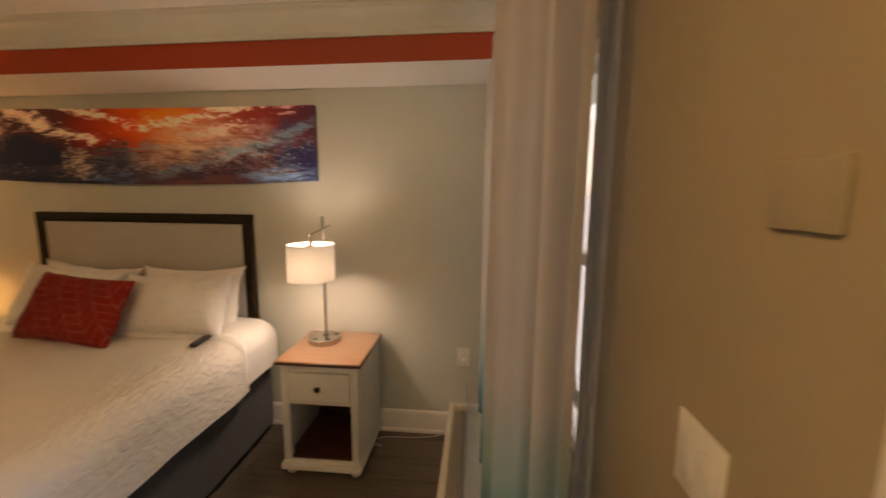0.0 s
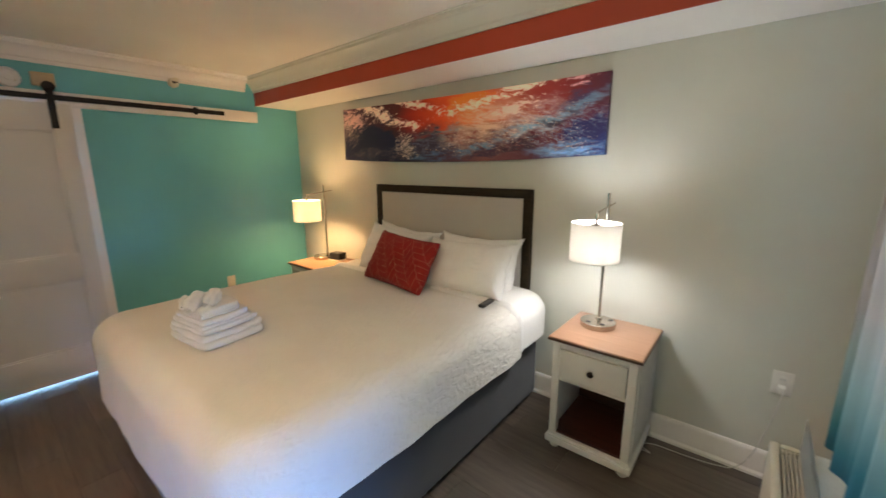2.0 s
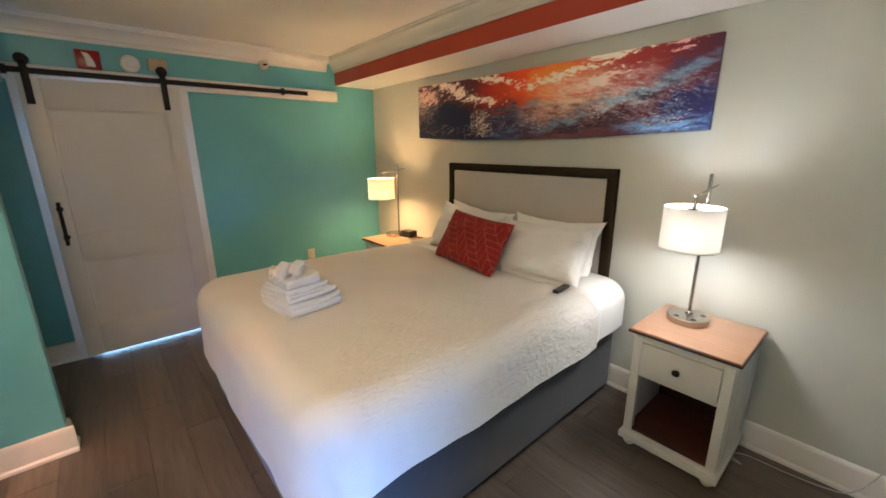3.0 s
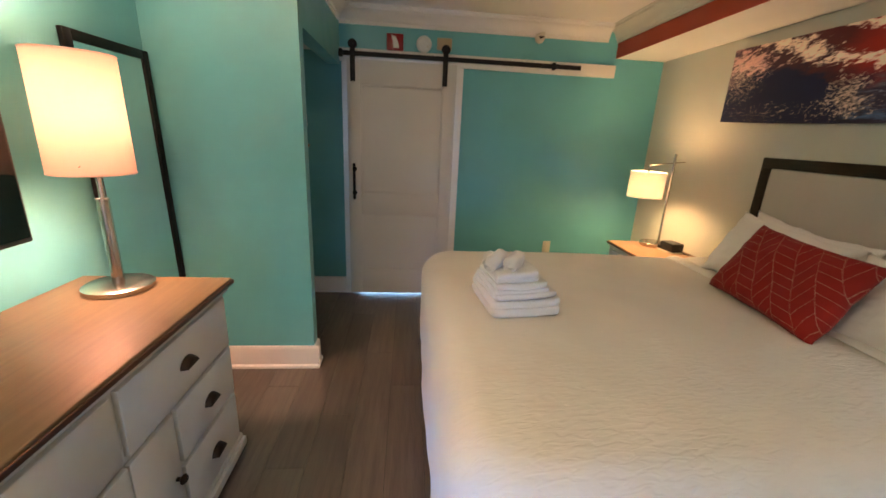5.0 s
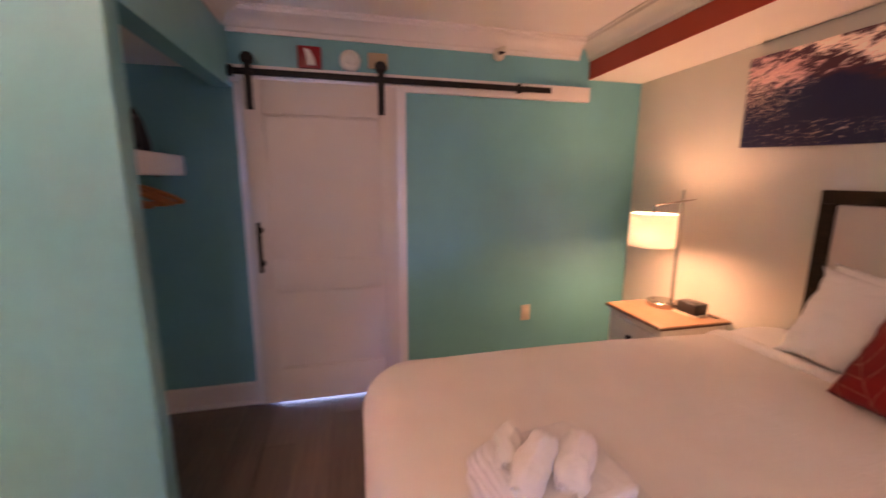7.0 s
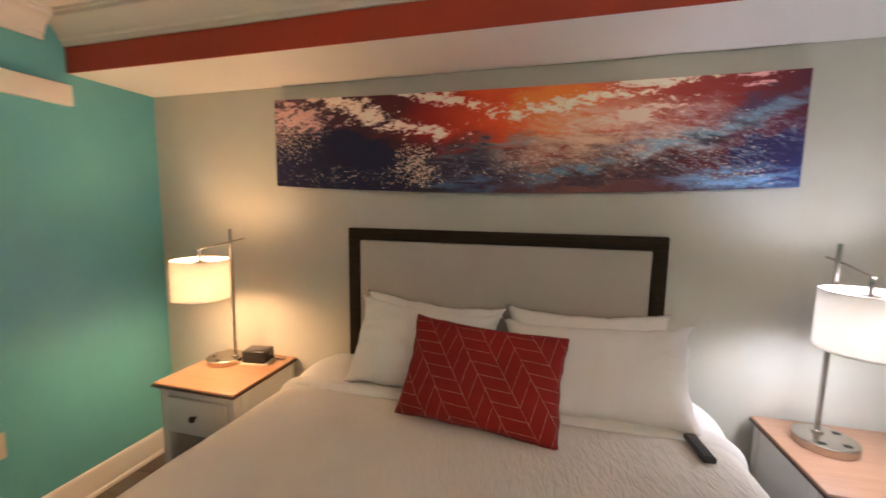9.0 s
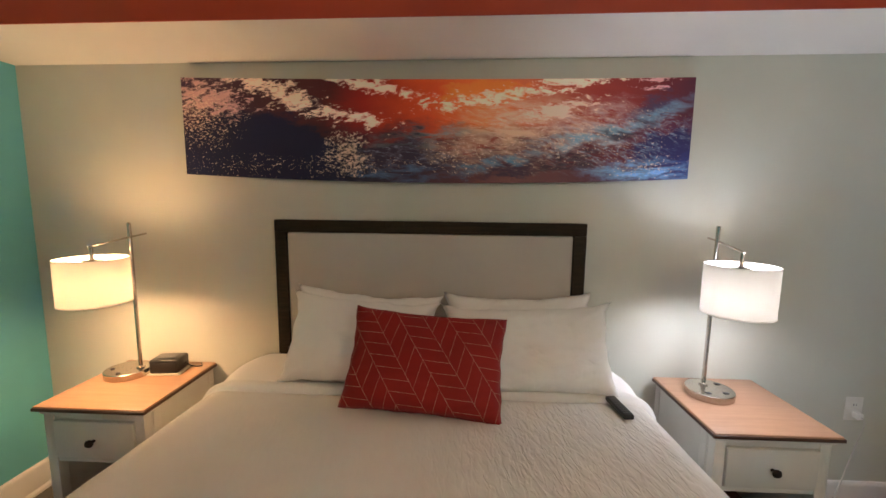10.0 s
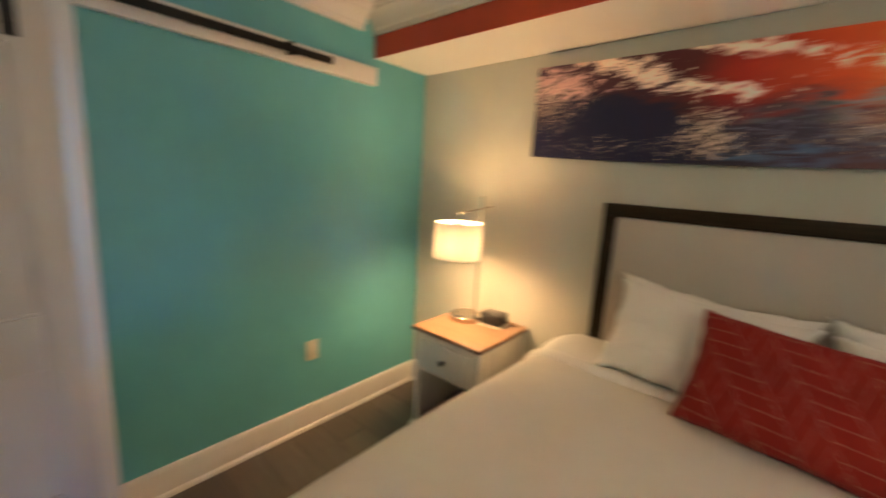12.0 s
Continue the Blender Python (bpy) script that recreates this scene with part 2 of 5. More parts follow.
GLASS = glass_material("window_glass")
ACRYLIC = glass_material("clear_acrylic", (0.82, 0.91, 1.0), 0.3)


def mirror_material():
    m, nt, nd, lk, b = nodes_of("mirror_silver")
    b.inputs["Base Color"].default_value = (0.88, 0.9, 0.88, 1)
    b.inputs["Metallic"].default_value = 1.0
    b.inputs["Roughness"].default_value = 0.02
    return m


MIRROR = mirror_material()


def cushion_material():
    """Red cloth with a printed herringbone of fine pale lines, 0.57 by 0.36 m."""
    m, nt, nd, lk, b = nodes_of("red_cushion_cloth")
    tc = nd.new("ShaderNodeTexCoord")
    sep = nd.new("ShaderNodeSeparateXYZ")
    lk.new(tc.outputs["Object"], sep.inputs[0])
    x, y = sep.outputs[0], sep.outputs[1]
    w = 0.077
    s = math_node(nt, "DIVIDE", math_node(nt, "ADD", math_node(nt, "MULTIPLY", x, 0.80), math_node(nt, "MULTIPLY", y, 0.60)), w)
    band = math_node(nt, "FLOOR", s)
    odd = math_node(nt, "FLOORED_MODULO", band, 2.0)

    def line(v, period, width):
        f = math_node(nt, "FRACT", math_node(nt, "DIVIDE", v, period))
        d = math_node(nt, "ABSOLUTE", math_node(nt, "SUBTRACT", f, 0.5))
        return math_node(nt, "GREATER_THAN", d, 0.5 - width / period / 2)

    diag = math_node(nt, "GREATER_THAN", math_node(nt, "ABSOLUTE", math_node(nt, "SUBTRACT", math_node(nt, "FRACT", s), 0.5)), 0.5 - 0.0011 / w)
    hor = line(math_node(nt, "ADD", y, math_node(nt, "MULTIPLY", x, 0.02)), 0.0387, 0.002)
    ver = line(math_node(nt, "SUBTRACT", x, math_node(nt, "MULTIPLY", y, 0.21)), 0.0435, 0.002)
    inner = math_node(nt, "ADD", math_node(nt, "MULTIPLY", hor, math_node(nt, "SUBTRACT", 1.0, odd)), math_node(nt, "MULTIPLY", ver, odd))
    lines = math_node(nt, "MINIMUM", math_node(nt, "ADD", inner, diag), 1.0)
    worn = math_node(nt, "MULTIPLY", lines, ramp(nt, noise_node(nt, 60.0, 3.0), [(0.35, (0.35,) * 3), (0.6, (0.9,) * 3)]))
    red = ramp(nt, noise_node(nt, 6.0, 3.0), [(0.3, (0.23, 0.005, 0.003)), (0.7, (0.29, 0.008, 0.004))])
    lk.new(mix(nt, worn, red, (0.42, 0.22, 0.15)), b.inputs["Base Color"])
    b.inputs["Roughness"].default_value = 0.85
    b.inputs["Sheen Weight"].default_value = 0.03
    h = math_node(nt, "ADD", math_node(nt, "MULTIPLY", noise_node(nt, 12.0, 3.0, distort=0.8), 0.3), math_node(nt, "MULTIPLY", noise_node(nt, 700.0, 1.0), 0.05))
    bump(nt, h, b, 0.4, 0.015)
    return m


CUSHION = cushion_material()


def wave_print_material():
    """Print of a breaking wave at sunset on canvas: u runs 0 to 2.37 m along it, v 0 to 0.45 m up."""
    m, nt, nd, lk, b = nodes_of("wave_print")
    tc = nd.new("ShaderNodeTexCoord")
    sep = nd.new("ShaderNodeSeparateXYZ")
    lk.new(tc.outputs["Object"], sep.inputs[0])
    u = math_node(nt, "DIVIDE", sep.outputs[0], 2.37)
    v = math_node(nt, "DIVIDE", sep.outputs[2], 0.45)
    n1 = math_node(nt, "SUBTRACT", noise_node(nt, 5.0, 6.0, (1, 1, 2.2), rough=0.6, distort=0.6), 0.5)
    n2 = math_node(nt, "SUBTRACT", noise_node(nt, 7.0, 6.0, (1, 1, 2.0), rough=0.65, offset=(3, 1, 7)), 0.5)
    uw = math_node(nt, "MULTIPLY_ADD", n1, 0.10, u)
    vw = math_node(nt, "MULTIPLY_ADD", n2, 0.45, v)

    def band(fac, *stops):
        return ramp(nt, fac, [(p, (a,) * 3) for p, a in stops])

    def times(a, b):
        return math_node(nt, "MULTIPLY", a, b)

    def streaks(scale, slope, stretch, detail=8.0, rough=0.65, distort=0.6):
        turn, mp, n = nd.new("ShaderNodeMapping"), nd.new("ShaderNodeMapping"), nd.new("ShaderNodeTexNoise")
        turn.inputs["Rotation"].default_value = (0, radians(slope), 0)
        mp.inputs["Scale"].default_value = (1.0, 1.0, stretch)
        lk.new(tc.outputs["Object"], turn.inputs[0])
        lk.new(turn.outputs[0], mp.inputs[0])
        n.inputs["Scale"].default_value, n.inputs["Detail"].default_value = scale, detail
        n.inputs["Roughness"].default_value, n.inputs["Distortion"].default_value = rough, distort
        lk.new(mp.outputs[0], n.inputs["Vector"])
        return n.outputs["Fac"]

    def away(cu, cv, ru, rv, lean=0.0, uu=None, vv=None):
        """0 at the middle of an oval, 1 on its rim; lean makes it rise along u."""
        a = math_node(nt, "SUBTRACT", uu or uw, cu)
        c = math_node(nt, "SUBTRACT", math_node(nt, "SUBTRACT", vv or vw, cv), times(a, lean))
        a, c = math_node(nt, "DIVIDE", a, ru), math_node(nt, "DIVIDE", c, rv)
        return math_node(nt, "SQRT", math_node(nt, "ADD", times(a, a), times(c, c)))

    falling, rising_s, level = streaks(9.0, 14, 3.2), streaks(7.0, -11, 3.6), streaks(6.0, 0, 4.5)
    col = srgb(150, 52, 44)
    k = band(vw, (0.30, 0.0), (0.60, 1.0))
    upper = ramp(nt, uw, [(0.0, srgb(74, 46, 66)), (0.14, srgb(62, 30, 44)), (0.30, srgb(84, 22, 26)), (0.38, srgb(168, 34, 22)), (0.50, srgb(224, 84, 40)), (0.60, srgb(236, 128, 62)), (0.70, srgb(214, 108, 74)), (0.82, srgb(164, 50, 44)), (0.94, srgb(112, 26, 36)), (1.0, srgb(84, 28, 52))])
    lower = ramp(nt, uw, [(0.0, srgb(18, 18, 44)), (0.30, srgb(14, 14, 38)), (0.42, srgb(46, 34, 56)), (0.55, srgb(88, 50, 58)), (0.66, srgb(122, 74, 72)), (0.80, srgb(88, 40, 54)), (0.92, srgb(60, 34, 72)), (1.0, srgb(32, 44, 104))])
    col = mix(nt, k, lower, upper)
    for cu, cv, ru, rv, lean, colour, hard in (
            (0.46, 0.17, 0.09, 0.22, 0.0, (52, 38, 62), 0.6), (0.845, 0.24, 0.11, 0.16, 0.3, (92, 26, 40), 0.6),
            (0.66, 0.08, 0.07, 0.11, 0.8, (66, 40, 62), 0.6), (0.95, 0.30, 0.07, 0.18, 0.5, (34, 30, 84), 0.7),
            (0.93, 0.70, 0.06, 0.15, 1.0, (72, 52, 86), 0.4), (0.60, 0.86, 0.10, 0.12, 0.0, (242, 134, 58), 0.7),
            (0.60, 0.36, 0.06, 0.10, 0.3, (150, 58, 46), 0.6)):
        f = band(away(cu, cv, ru, rv, lean), (hard, 1.0), (1.25, 0.0))
        col = mix(nt, f, col, srgb(*colour))
    # pale haze through the middle, teal strands below and towards the end
    for cu, cv, ru, rv, lean, colour, most, src in (
            (0.68, 0.52, 0.15, 0.34, 0.4, (226, 192, 166), 0.9, level), (0.81, 0.52, 0.12, 0.30, 0.9, (196, 168, 168), 0.8, rising_s), (0.56, 0.30, 0.10, 0.18, 0.3, (196, 160, 146), 0.7, level), (0.49, 0.41, 0.11, 0.11, 0.5, (120, 150, 158), 0.9, level),
            (0.63, 0.14, 0.12, 0.09, 0.9, (84, 134, 168), 0.9, rising_s), (0.84, 0.45, 0.18, 0.13, 1.5, (120, 158, 180), 1.1, rising_s),
            (0.93, 0.62, 0.09, 0.12, 1.8, (110, 156, 190), 1.0, rising_s), (0.92, 0.08, 0.15, 0.13, 0.1, (110, 164, 212), 1.1, level),
            (0.42, 0.03, 0.16, 0.10, 0.0, (78, 110, 150), 0.8, level)):
        f = times(band(away(cu, cv, ru, rv, lean), (0.3, 1.0), (1.2, 0.0)), band(src, (0.40, 0.0), (0.58, most)))
        col = mix(nt, math_node(nt, "MINIMUM", f, 1.0), col, srgb(*colour))
    torn = times(math_node(nt, "SUBTRACT", noise_node(nt, 42.0, 5.0, (0.7, 1, 1.6), rough=0.75), 0.5), 2.6)
    # lacy threads of foam over the slope of the wave
    for scale, slope, cu, cv, ru, rv, lean, most, colour in (
            (5.0, -13, 0.70, 0.42, 0.24, 0.40, 0.6, 0.75, (238, 206, 186)), (8.0, -20, 0.86, 0.36, 0.17, 0.34, 0.9, 0.75, (170, 200, 220)),
            (7.0, -8, 0.45, 0.20, 0.16, 0.20, 0.3, 0.6, (150, 160, 190)), (7.0, -16, 0.60, 0.68, 0.10, 0.20, 0.7, 0.7, (250, 214, 176))):
        thread = math_node(nt, "ABSOLUTE", math_node(nt, "SUBTRACT", streaks(scale, slope, 4.2, 6.0, 0.62, 0.35), 0.5))
        k = times(times(band(thread, (0.0, most), (0.012, most * 0.6), (0.045, 0.0)), band(torn, (-0.2, 0.25), (0.25, 1.0))), band(away(cu, cv, ru, rv, lean), (0.5, 1.0), (1.15, 0.0)))
        col = mix(nt, k, col, srgb(*colour))
    # dark troughs between the ridges
    for cu, cv, ru, rv, lean in ((0.45, 0.42, 0.06, 0.14, -0.6), (0.88, 0.50, 0.07, 0.12, 0.8), (0.77, 0.16, 0.07, 0.12, 0.4), (0.25, 0.72, 0.04, 0.14, -1.4)):
        k = times(band(away(cu, cv, ru, rv, lean), (0.5, 1.0), (1.2, 0.0)), band(level, (0.42, 0.1), (0.56, 0.9)))
        col = mix(nt, k, col, srgb(44, 26, 46))
    # the dark hollow of the wave
    hollow = math_node(nt, "MINIMUM", away(0.15, 0.14, 0.17, 0.56, -0.4), away(0.27, 0.12, 0.075, 0.34, -1.0))
    col = mix(nt, band(hollow, (0.85, 1.0), (1.1, 0.0)), col, srgb(13, 14, 50))
    # torn white foam along the crest and the sunlit ridges
    for cu, cv, ru, rv, lean, src, colour in (
            (0.19, 0.86, 0.16, 0.14, -1.9, falling, (244, 216, 200)), (0.33, 0.62, 0.11, 0.06, -1.1, falling, (246, 220, 206)),
            (0.39, 0.90, 0.14, 0.07, -1.15, falling, (248, 222, 206)), (0.62, 0.80, 0.15, 0.08, 0.75, rising_s, (248, 226, 204)),
            (0.77, 0.96, 0.10, 0.10, 0.6, rising_s, (250, 228, 208)), (0.75, 0.68, 0.08, 0.10, 1.2, rising_s, (236, 206, 190)),
            (0.93, 0.96, 0.045, 0.10, 0.8, level, (236, 176, 180)), (0.05, 0.78, 0.09, 0.20, -0.6, falling, (206, 160, 158))):
        d = away(cu, cv, ru, rv, lean, u, math_node(nt, "MULTIPLY_ADD", n1, 0.12, v))
        f = math_node(nt, "ADD", math_node(nt, "SUBTRACT", 1.0, times(d, 0.8)), times(math_node(nt, "SUBTRACT", src, 0.5), 3.0))
        f = math_node(nt, "ADD", f, torn)
        col = mix(nt, band(f, (0.38, 0.0), (0.50, 0.55), (0.72, 1.0)), col, srgb(*colour))
    # fine spray
    spray = noise_node(nt, 80.0, 5.0, (0.8, 1, 1.3), rough=0.75)
    for cu, cv, ru, rv, lean, most in ((0.03, 0.62, 0.11, 0.42, 0.0, 1.0), (0.34, 0.20, 0.06, 0.30, 0.0, 1.35), (0.55, 0.20, 0.09, 0.20, 0.0, 0.8),
                                       (0.80, 0.45, 0.22, 0.35, 0.4, 0.45), (0.20, 0.10, 0.34, 0.14, 0.0, 0.35), (0.92, 0.12, 0.12, 0.15, 0.0, 0.6)):
        d = away(cu, cv, ru, rv, lean)
        f = times(math_node(nt, "SUBTRACT", 1.2, d), 0.12 * most)
        f = math_node(nt, "ADD", math_node(nt, "MINIMUM", f, 0.14), spray)
        col = mix(nt, times(band(f, (0.63, 0.0), (0.66, 0.75)), band(d, (0.9, 1.0), (1.35, 0.0))), col, srgb(230, 200, 184))
    vivid = nd.new("ShaderNodeHueSaturation")
    vivid.inputs["Saturation"].default_value, vivid.inputs["Value"].default_value = 1.0, 1.3
    lk.new(col, vivid.inputs["Color"])
    col = vivid.outputs[0]
    lk.new(col, b.inputs["Base Color"])
    b.inputs["Roughness"].default_value = 0.55
    bump(nt, noise_node(nt, 800.0, 1.0), b, 0.1, 0.001)
    return m


WAVE = wave_print_material()

# ---- builders ----


def box(bm, a, b, bevel=0.0, seg=2):
    """An upright block from corner a to corner b."""
    a, b = Vector([min(p, q) for p, q in zip(a, b)]), Vector([max(p, q) for p, q in zip(a, b)])
    made = bmesh.ops.create_cube(bm, size=1.0)["verts"]
    for v in made:
        v.co = Vector([(a[i] + b[i]) / 2 + v.co[i] * (b[i] - a[i]) for i in range(3)])
    if bevel:
        edges = {e for v in made for e in v.link_edges}
        bmesh.ops.bevel(bm, geom=list(edges), offset=bevel, segments=seg, profile=0.5, affect="EDGES")
    return made


def turned(bm, profile, centre=(0, 0, 0), seg=32, axis=2, cap=True):
    """A turned solid from (radius, height) pairs, round the given axis."""
    rings = []
    for r, h in profile:
        ring = []
        for i in range(seg):
            a = 2 * math.pi * i / seg
            p = [r * math.cos(a), r * math.sin(a), h]
            if axis == 0:
                p = [p[2], p[0], p[1]]
            elif axis == 1:
                p = [p[0], p[2], p[1]]
            ring.append(bm.verts.new(Vector(p) + Vector(centre)))
        rings.append(ring)
    for r0, r1 in zip(rings, rings[1:]):
        for i in range(seg):
            bm.faces.new((r0[i], r0[(i + 1) % seg], r1[(i + 1) % seg], r1[i]))
    if cap:
        bm.faces.new(rings[0][::-1])
        bm.faces.new(rings[-1])
    bmesh.ops.recalc_face_normals(bm, faces=bm.faces)


def tube(bm, points, r, seg=10):
    """A round bar through the points."""
    pts = [Vector(p) for p in points]
    rings = []
    for i, p in enumerate(pts):
        d = (pts[min(i + 1, len(pts) - 1)] - pts[max(i - 1, 0)]).normalized()
        up = Vector((0, 0, 1)) if abs(d.z) < 0.9 else Vector((1, 0, 0))
        s = d.cross(up).normalized()
        t = s.cross(d)
        rings.append([bm.verts.new(p + (s * math.cos(a) + t * math.sin(a)) * r) for a in [2 * math.pi * k / seg for k in range(seg)]])
    for r0, r1 in zip(rings, rings[1:]):
        for i in range(seg):
            bm.faces.new((r0[i], r0[(i + 1) % seg], r1[(i + 1) % seg], r1[i]))
    bm.faces.new(rings[0][::-1])
    bm.faces.new(rings[-1])
    bmesh.ops.recalc_face_normals(bm, faces=bm.faces)


def spline(points, n=8):
    """Points of a smooth line through the given ones."""
    p = [Vector(q) for q in points]
    out = []
    for i in range(len(p) - 1):
        a, b, c, d = p[max(i - 1, 0)], p[i], p[i + 1], p[min(i + 2, len(p) - 1)]
        for k in range(n):
            t = k / n
            out.append(0.5 * ((2 * b) + (c - a) * t + (2 * a - 5 * b + 4 * c - d) * t * t + (3 * b - a - 3 * c + d) * t ** 3))
    return out + [p[-1]]


def prism(bm, outline, a, b, axis):
    """An outline of pairs drawn out from a to b along the axis (0: x, with pairs y, z; 1: y, with pairs x, z)."""
    def at(p, h):
        return (h, p[0], p[1]) if axis == 0 else (p[0], h, p[1])
    lo = [bm.verts.new(at(p, a)) for p in outline]
    hi = [bm.verts.new(at(p, b)) for p in outline]
    n = len(outline)
    for i in range(n):
        bm.faces.new((lo[i], lo[(i + 1) % n], hi[(i + 1) % n], hi[i]))
    bm.faces.new(lo[::-1])
    bm.faces.new(hi)
    bmesh.ops.recalc_face_normals(bm, faces=bm.faces)


def link(name, bm, material, smooth=None):
    me = bpy.data.meshes.new(name)
    bm.to_mesh(me)
    bm.free()
    me.materials.append(material)
    if smooth is not None:
        for p in me.polygons:
            p.use_smooth = True
        if smooth < 180:
            me.set_sharp_from_angle(angle=radians(smooth))
    return new(name, me)


def part(name, bm, material, parent, label="", smooth=40):
    ob = link(name, bm, material, smooth)
    ob.parent = parent
    return tagged(ob, label)


def thing(name, m, label, category, group=""):
    ob = new(name)
    ob.empty_display_size = 0.1
    ob.matrix_world = m
    return tagged(ob, label, category, group)


def structure(name, bm, material, label="", smooth=30):
    return tagged(link(name, bm, material, smooth), label, kind="structure")


def boxed(name, blocks, material, label=""):
    bm = bmesh.new()
    for a, b in blocks:
        box(bm, a, b)
    return structure(name, bm, material, label)


# ---- the room ----
W, E, S, N = 0.0, 4.55, 0.48, 4.0
FLOOR = 0.04
H = 2.45
COL, STUB, FACE = 1.255, 1.17, 1.245
T = 0.12

boxed("wall_north", [((W - T, N, 0), (E + T, N + T, H + 0.1))], GREY, "warm grey painted wall behind the bed")
boxed("wall_west", [
    ((-T, 0.3, 0), (0, 1.38, H + 0.1)), ((-T, 2.13, 0), (0, N, H + 0.1)), ((-T, 1.38, 2.05), (0, 2.13, H + 0.1))],
    TEAL, "teal painted wall with a doorway behind the sliding door")
boxed("wall_south", [((COL - 0.002, S - T, 0), (E + T, S, H + 0.1))], TEAL, "teal painted wall behind the dresser")
boxed("wall_column", [((STUB, S, 0), (COL, FACE, H))], TEAL, "teal painted wall end beside the closet")
boxed("wall_header", [((W, 1.145, 2.025), (STUB, FACE, H))], TEAL, "teal painted header above the closet opening")
boxed("wall_closet", [((W, 0.3, 0), (STUB, 0.42, 2.12)), ((STUB - 0.06, 0.42, 0), (STUB, S, 2.12)), ((STUB, 0.36, 0), (COL - 0.004, S - 0.001, H))], TEAL, "teal painted closet back wall")
boxed("ceiling_closet", [((W, 0.3, 2.12), (STUB, 1.145, 2.2))], WHITE_CEIL, "white closet ceiling")
WY0, WY1, WZ0, WZ1 = 2.66, 3.42, 0.72, 2.1
DY0, DY1, DZ1 = 0.98, 1.80, 2.03
boxed("wall_east", [
    ((E, S - T, 0), (E + T, DY0, H + 0.1)), ((E, DY0, DZ1), (E + T, DY1, H + 0.1)), ((E, DY1, 0), (E + T, WY0, H + 0.1)),
    ((E, WY0, 0), (E + T, WY1, WZ0)), ((E, WY0, WZ1), (E + T, WY1, H + 0.1)), ((E, WY1, 0), (E + T, N, H + 0.1))],
    BEIGE, "beige painted wall with the window and door")
boxed("ceiling", [((W - T, S - T, H), (E + T, N + T, H + 0.12))], WHITE_CEIL, "white painted ceiling")

# soffit over the bed: white underside, red band, crown moulding
SY, SZ, RZ = 3.564, 2.207, 2.345
boxed("soffit", [((W, SY + 0.006, SZ), (E, N, H))], WHITE_CEIL, "white boxed soffit above the bed")
boxed("soffit_band", [((W, SY, SZ), (E, SY + 0.006, RZ))], RED, "red painted band along the soffit")


RISE = 0.011


def rising(ob):
    """The soffit and ceiling climb a little from west to east."""
    for v in ob.data.vertices:
        v.co.z += RISE * v.co.x
    return ob


for o in (bpy.data.objects["soffit"], bpy.data.objects["soffit_band"], bpy.data.objects["ceiling"]):
    rising(o)


def crown_outline(s):
    """Pairs (distance from wall, height) of the crown moulding, for a wall on the low side (s = 1) or high side (s = -1)."""
    z = H - 0.125
    return [(0, z), (s * 0.012, z), (s * 0.014, z + 0.022), (s * 0.024, z + 0.03), (s * 0.03, z + 0.05), (s * 0.05, z + 0.078),
            (s * 0.072, z + 0.092), (s * 0.084, z + 0.096), (s * 0.088, z + 0.112), (s * 0.1, z + 0.114), (s * 0.1, H), (0, H)]


bm = bmesh.new()
prism(bm, [(SY + p, z) for p, z in crown_outline(-1)], W, E, 0)
rising(structure("trim_crown_soffit", bm, CROWN, "grey-white crown moulding on the soffit", 25))
bm = bmesh.new()
prism(bm, [(W + p, z) for p, z in crown_outline(1)], FACE, SY - 0.09, 1)
structure("trim_crown_west", bm, WHITE_TRIM, "white crown moulding on the teal wall", 25)
bm = bmesh.new()
prism(bm, [(FACE + p, z) for p, z in crown_outline(1)], W + 0.09, COL + 0.1, 0)
rising(structure("trim_crown_header", bm, WHITE_TRIM, "white crown moulding above the closet", 25))
bm = bmesh.new()
prism(bm, [(COL + p, z) for p, z in crown_outline(1)], S, FACE + 0.09, 1)
rising(structure("trim_crown_column", bm, WHITE_TRIM, "white crown moulding on the wall end", 25))
bm = bmesh.new()
prism(bm, [(S + p, z) for p, z in crown_outline(1)], COL + 0.09, E, 0)
rising(structure("trim_crown_south", bm, WHITE_TRIM, "white crown moulding behind the dresser", 25))


def skirting(name, axis, wall, s, a, b):
    out = [(wall, 0.0), (wall + s * 0.03, 0.0), (wall + s * 0.028, 0.014), (wall + s * 0.016, 0.024), (wall + s * 0.015, 0.125),
           (wall + s * 0.012, 0.137), (wall + s * 0.007, 0.145), (wall, 0.148)]
    out = [(a, FLOOR + h) for a, h in out]
    bm = bmesh.new()
    prism(bm, out, a, b, axis)
    return structure(name, bm, WHITE_TRIM, "white painted baseboard with shoe moulding", 25)


skirting("baseboard_north", 0, N, -1, W, E)
skirting("baseboard_west", 1, W, 1, 2.26, N - 0.03)
skirting("baseboard_closet", 1, W, 1, 0.42, 1.31)
skirting("baseboard_closet_back", 0, 0.42, 1, 0.03, STUB - 0.06)
skirting("baseboard_column", 1, COL, 1, S + 0.03, FACE + 0.03)
skirting("baseboard_column_end", 0, FACE, 1, STUB - 0.012, COL + 0.0005)
skirting("baseboard_south", 0, S, 1, COL, E)
skirting("baseboard_east", 1, E, -1, 1.89, 2.9)

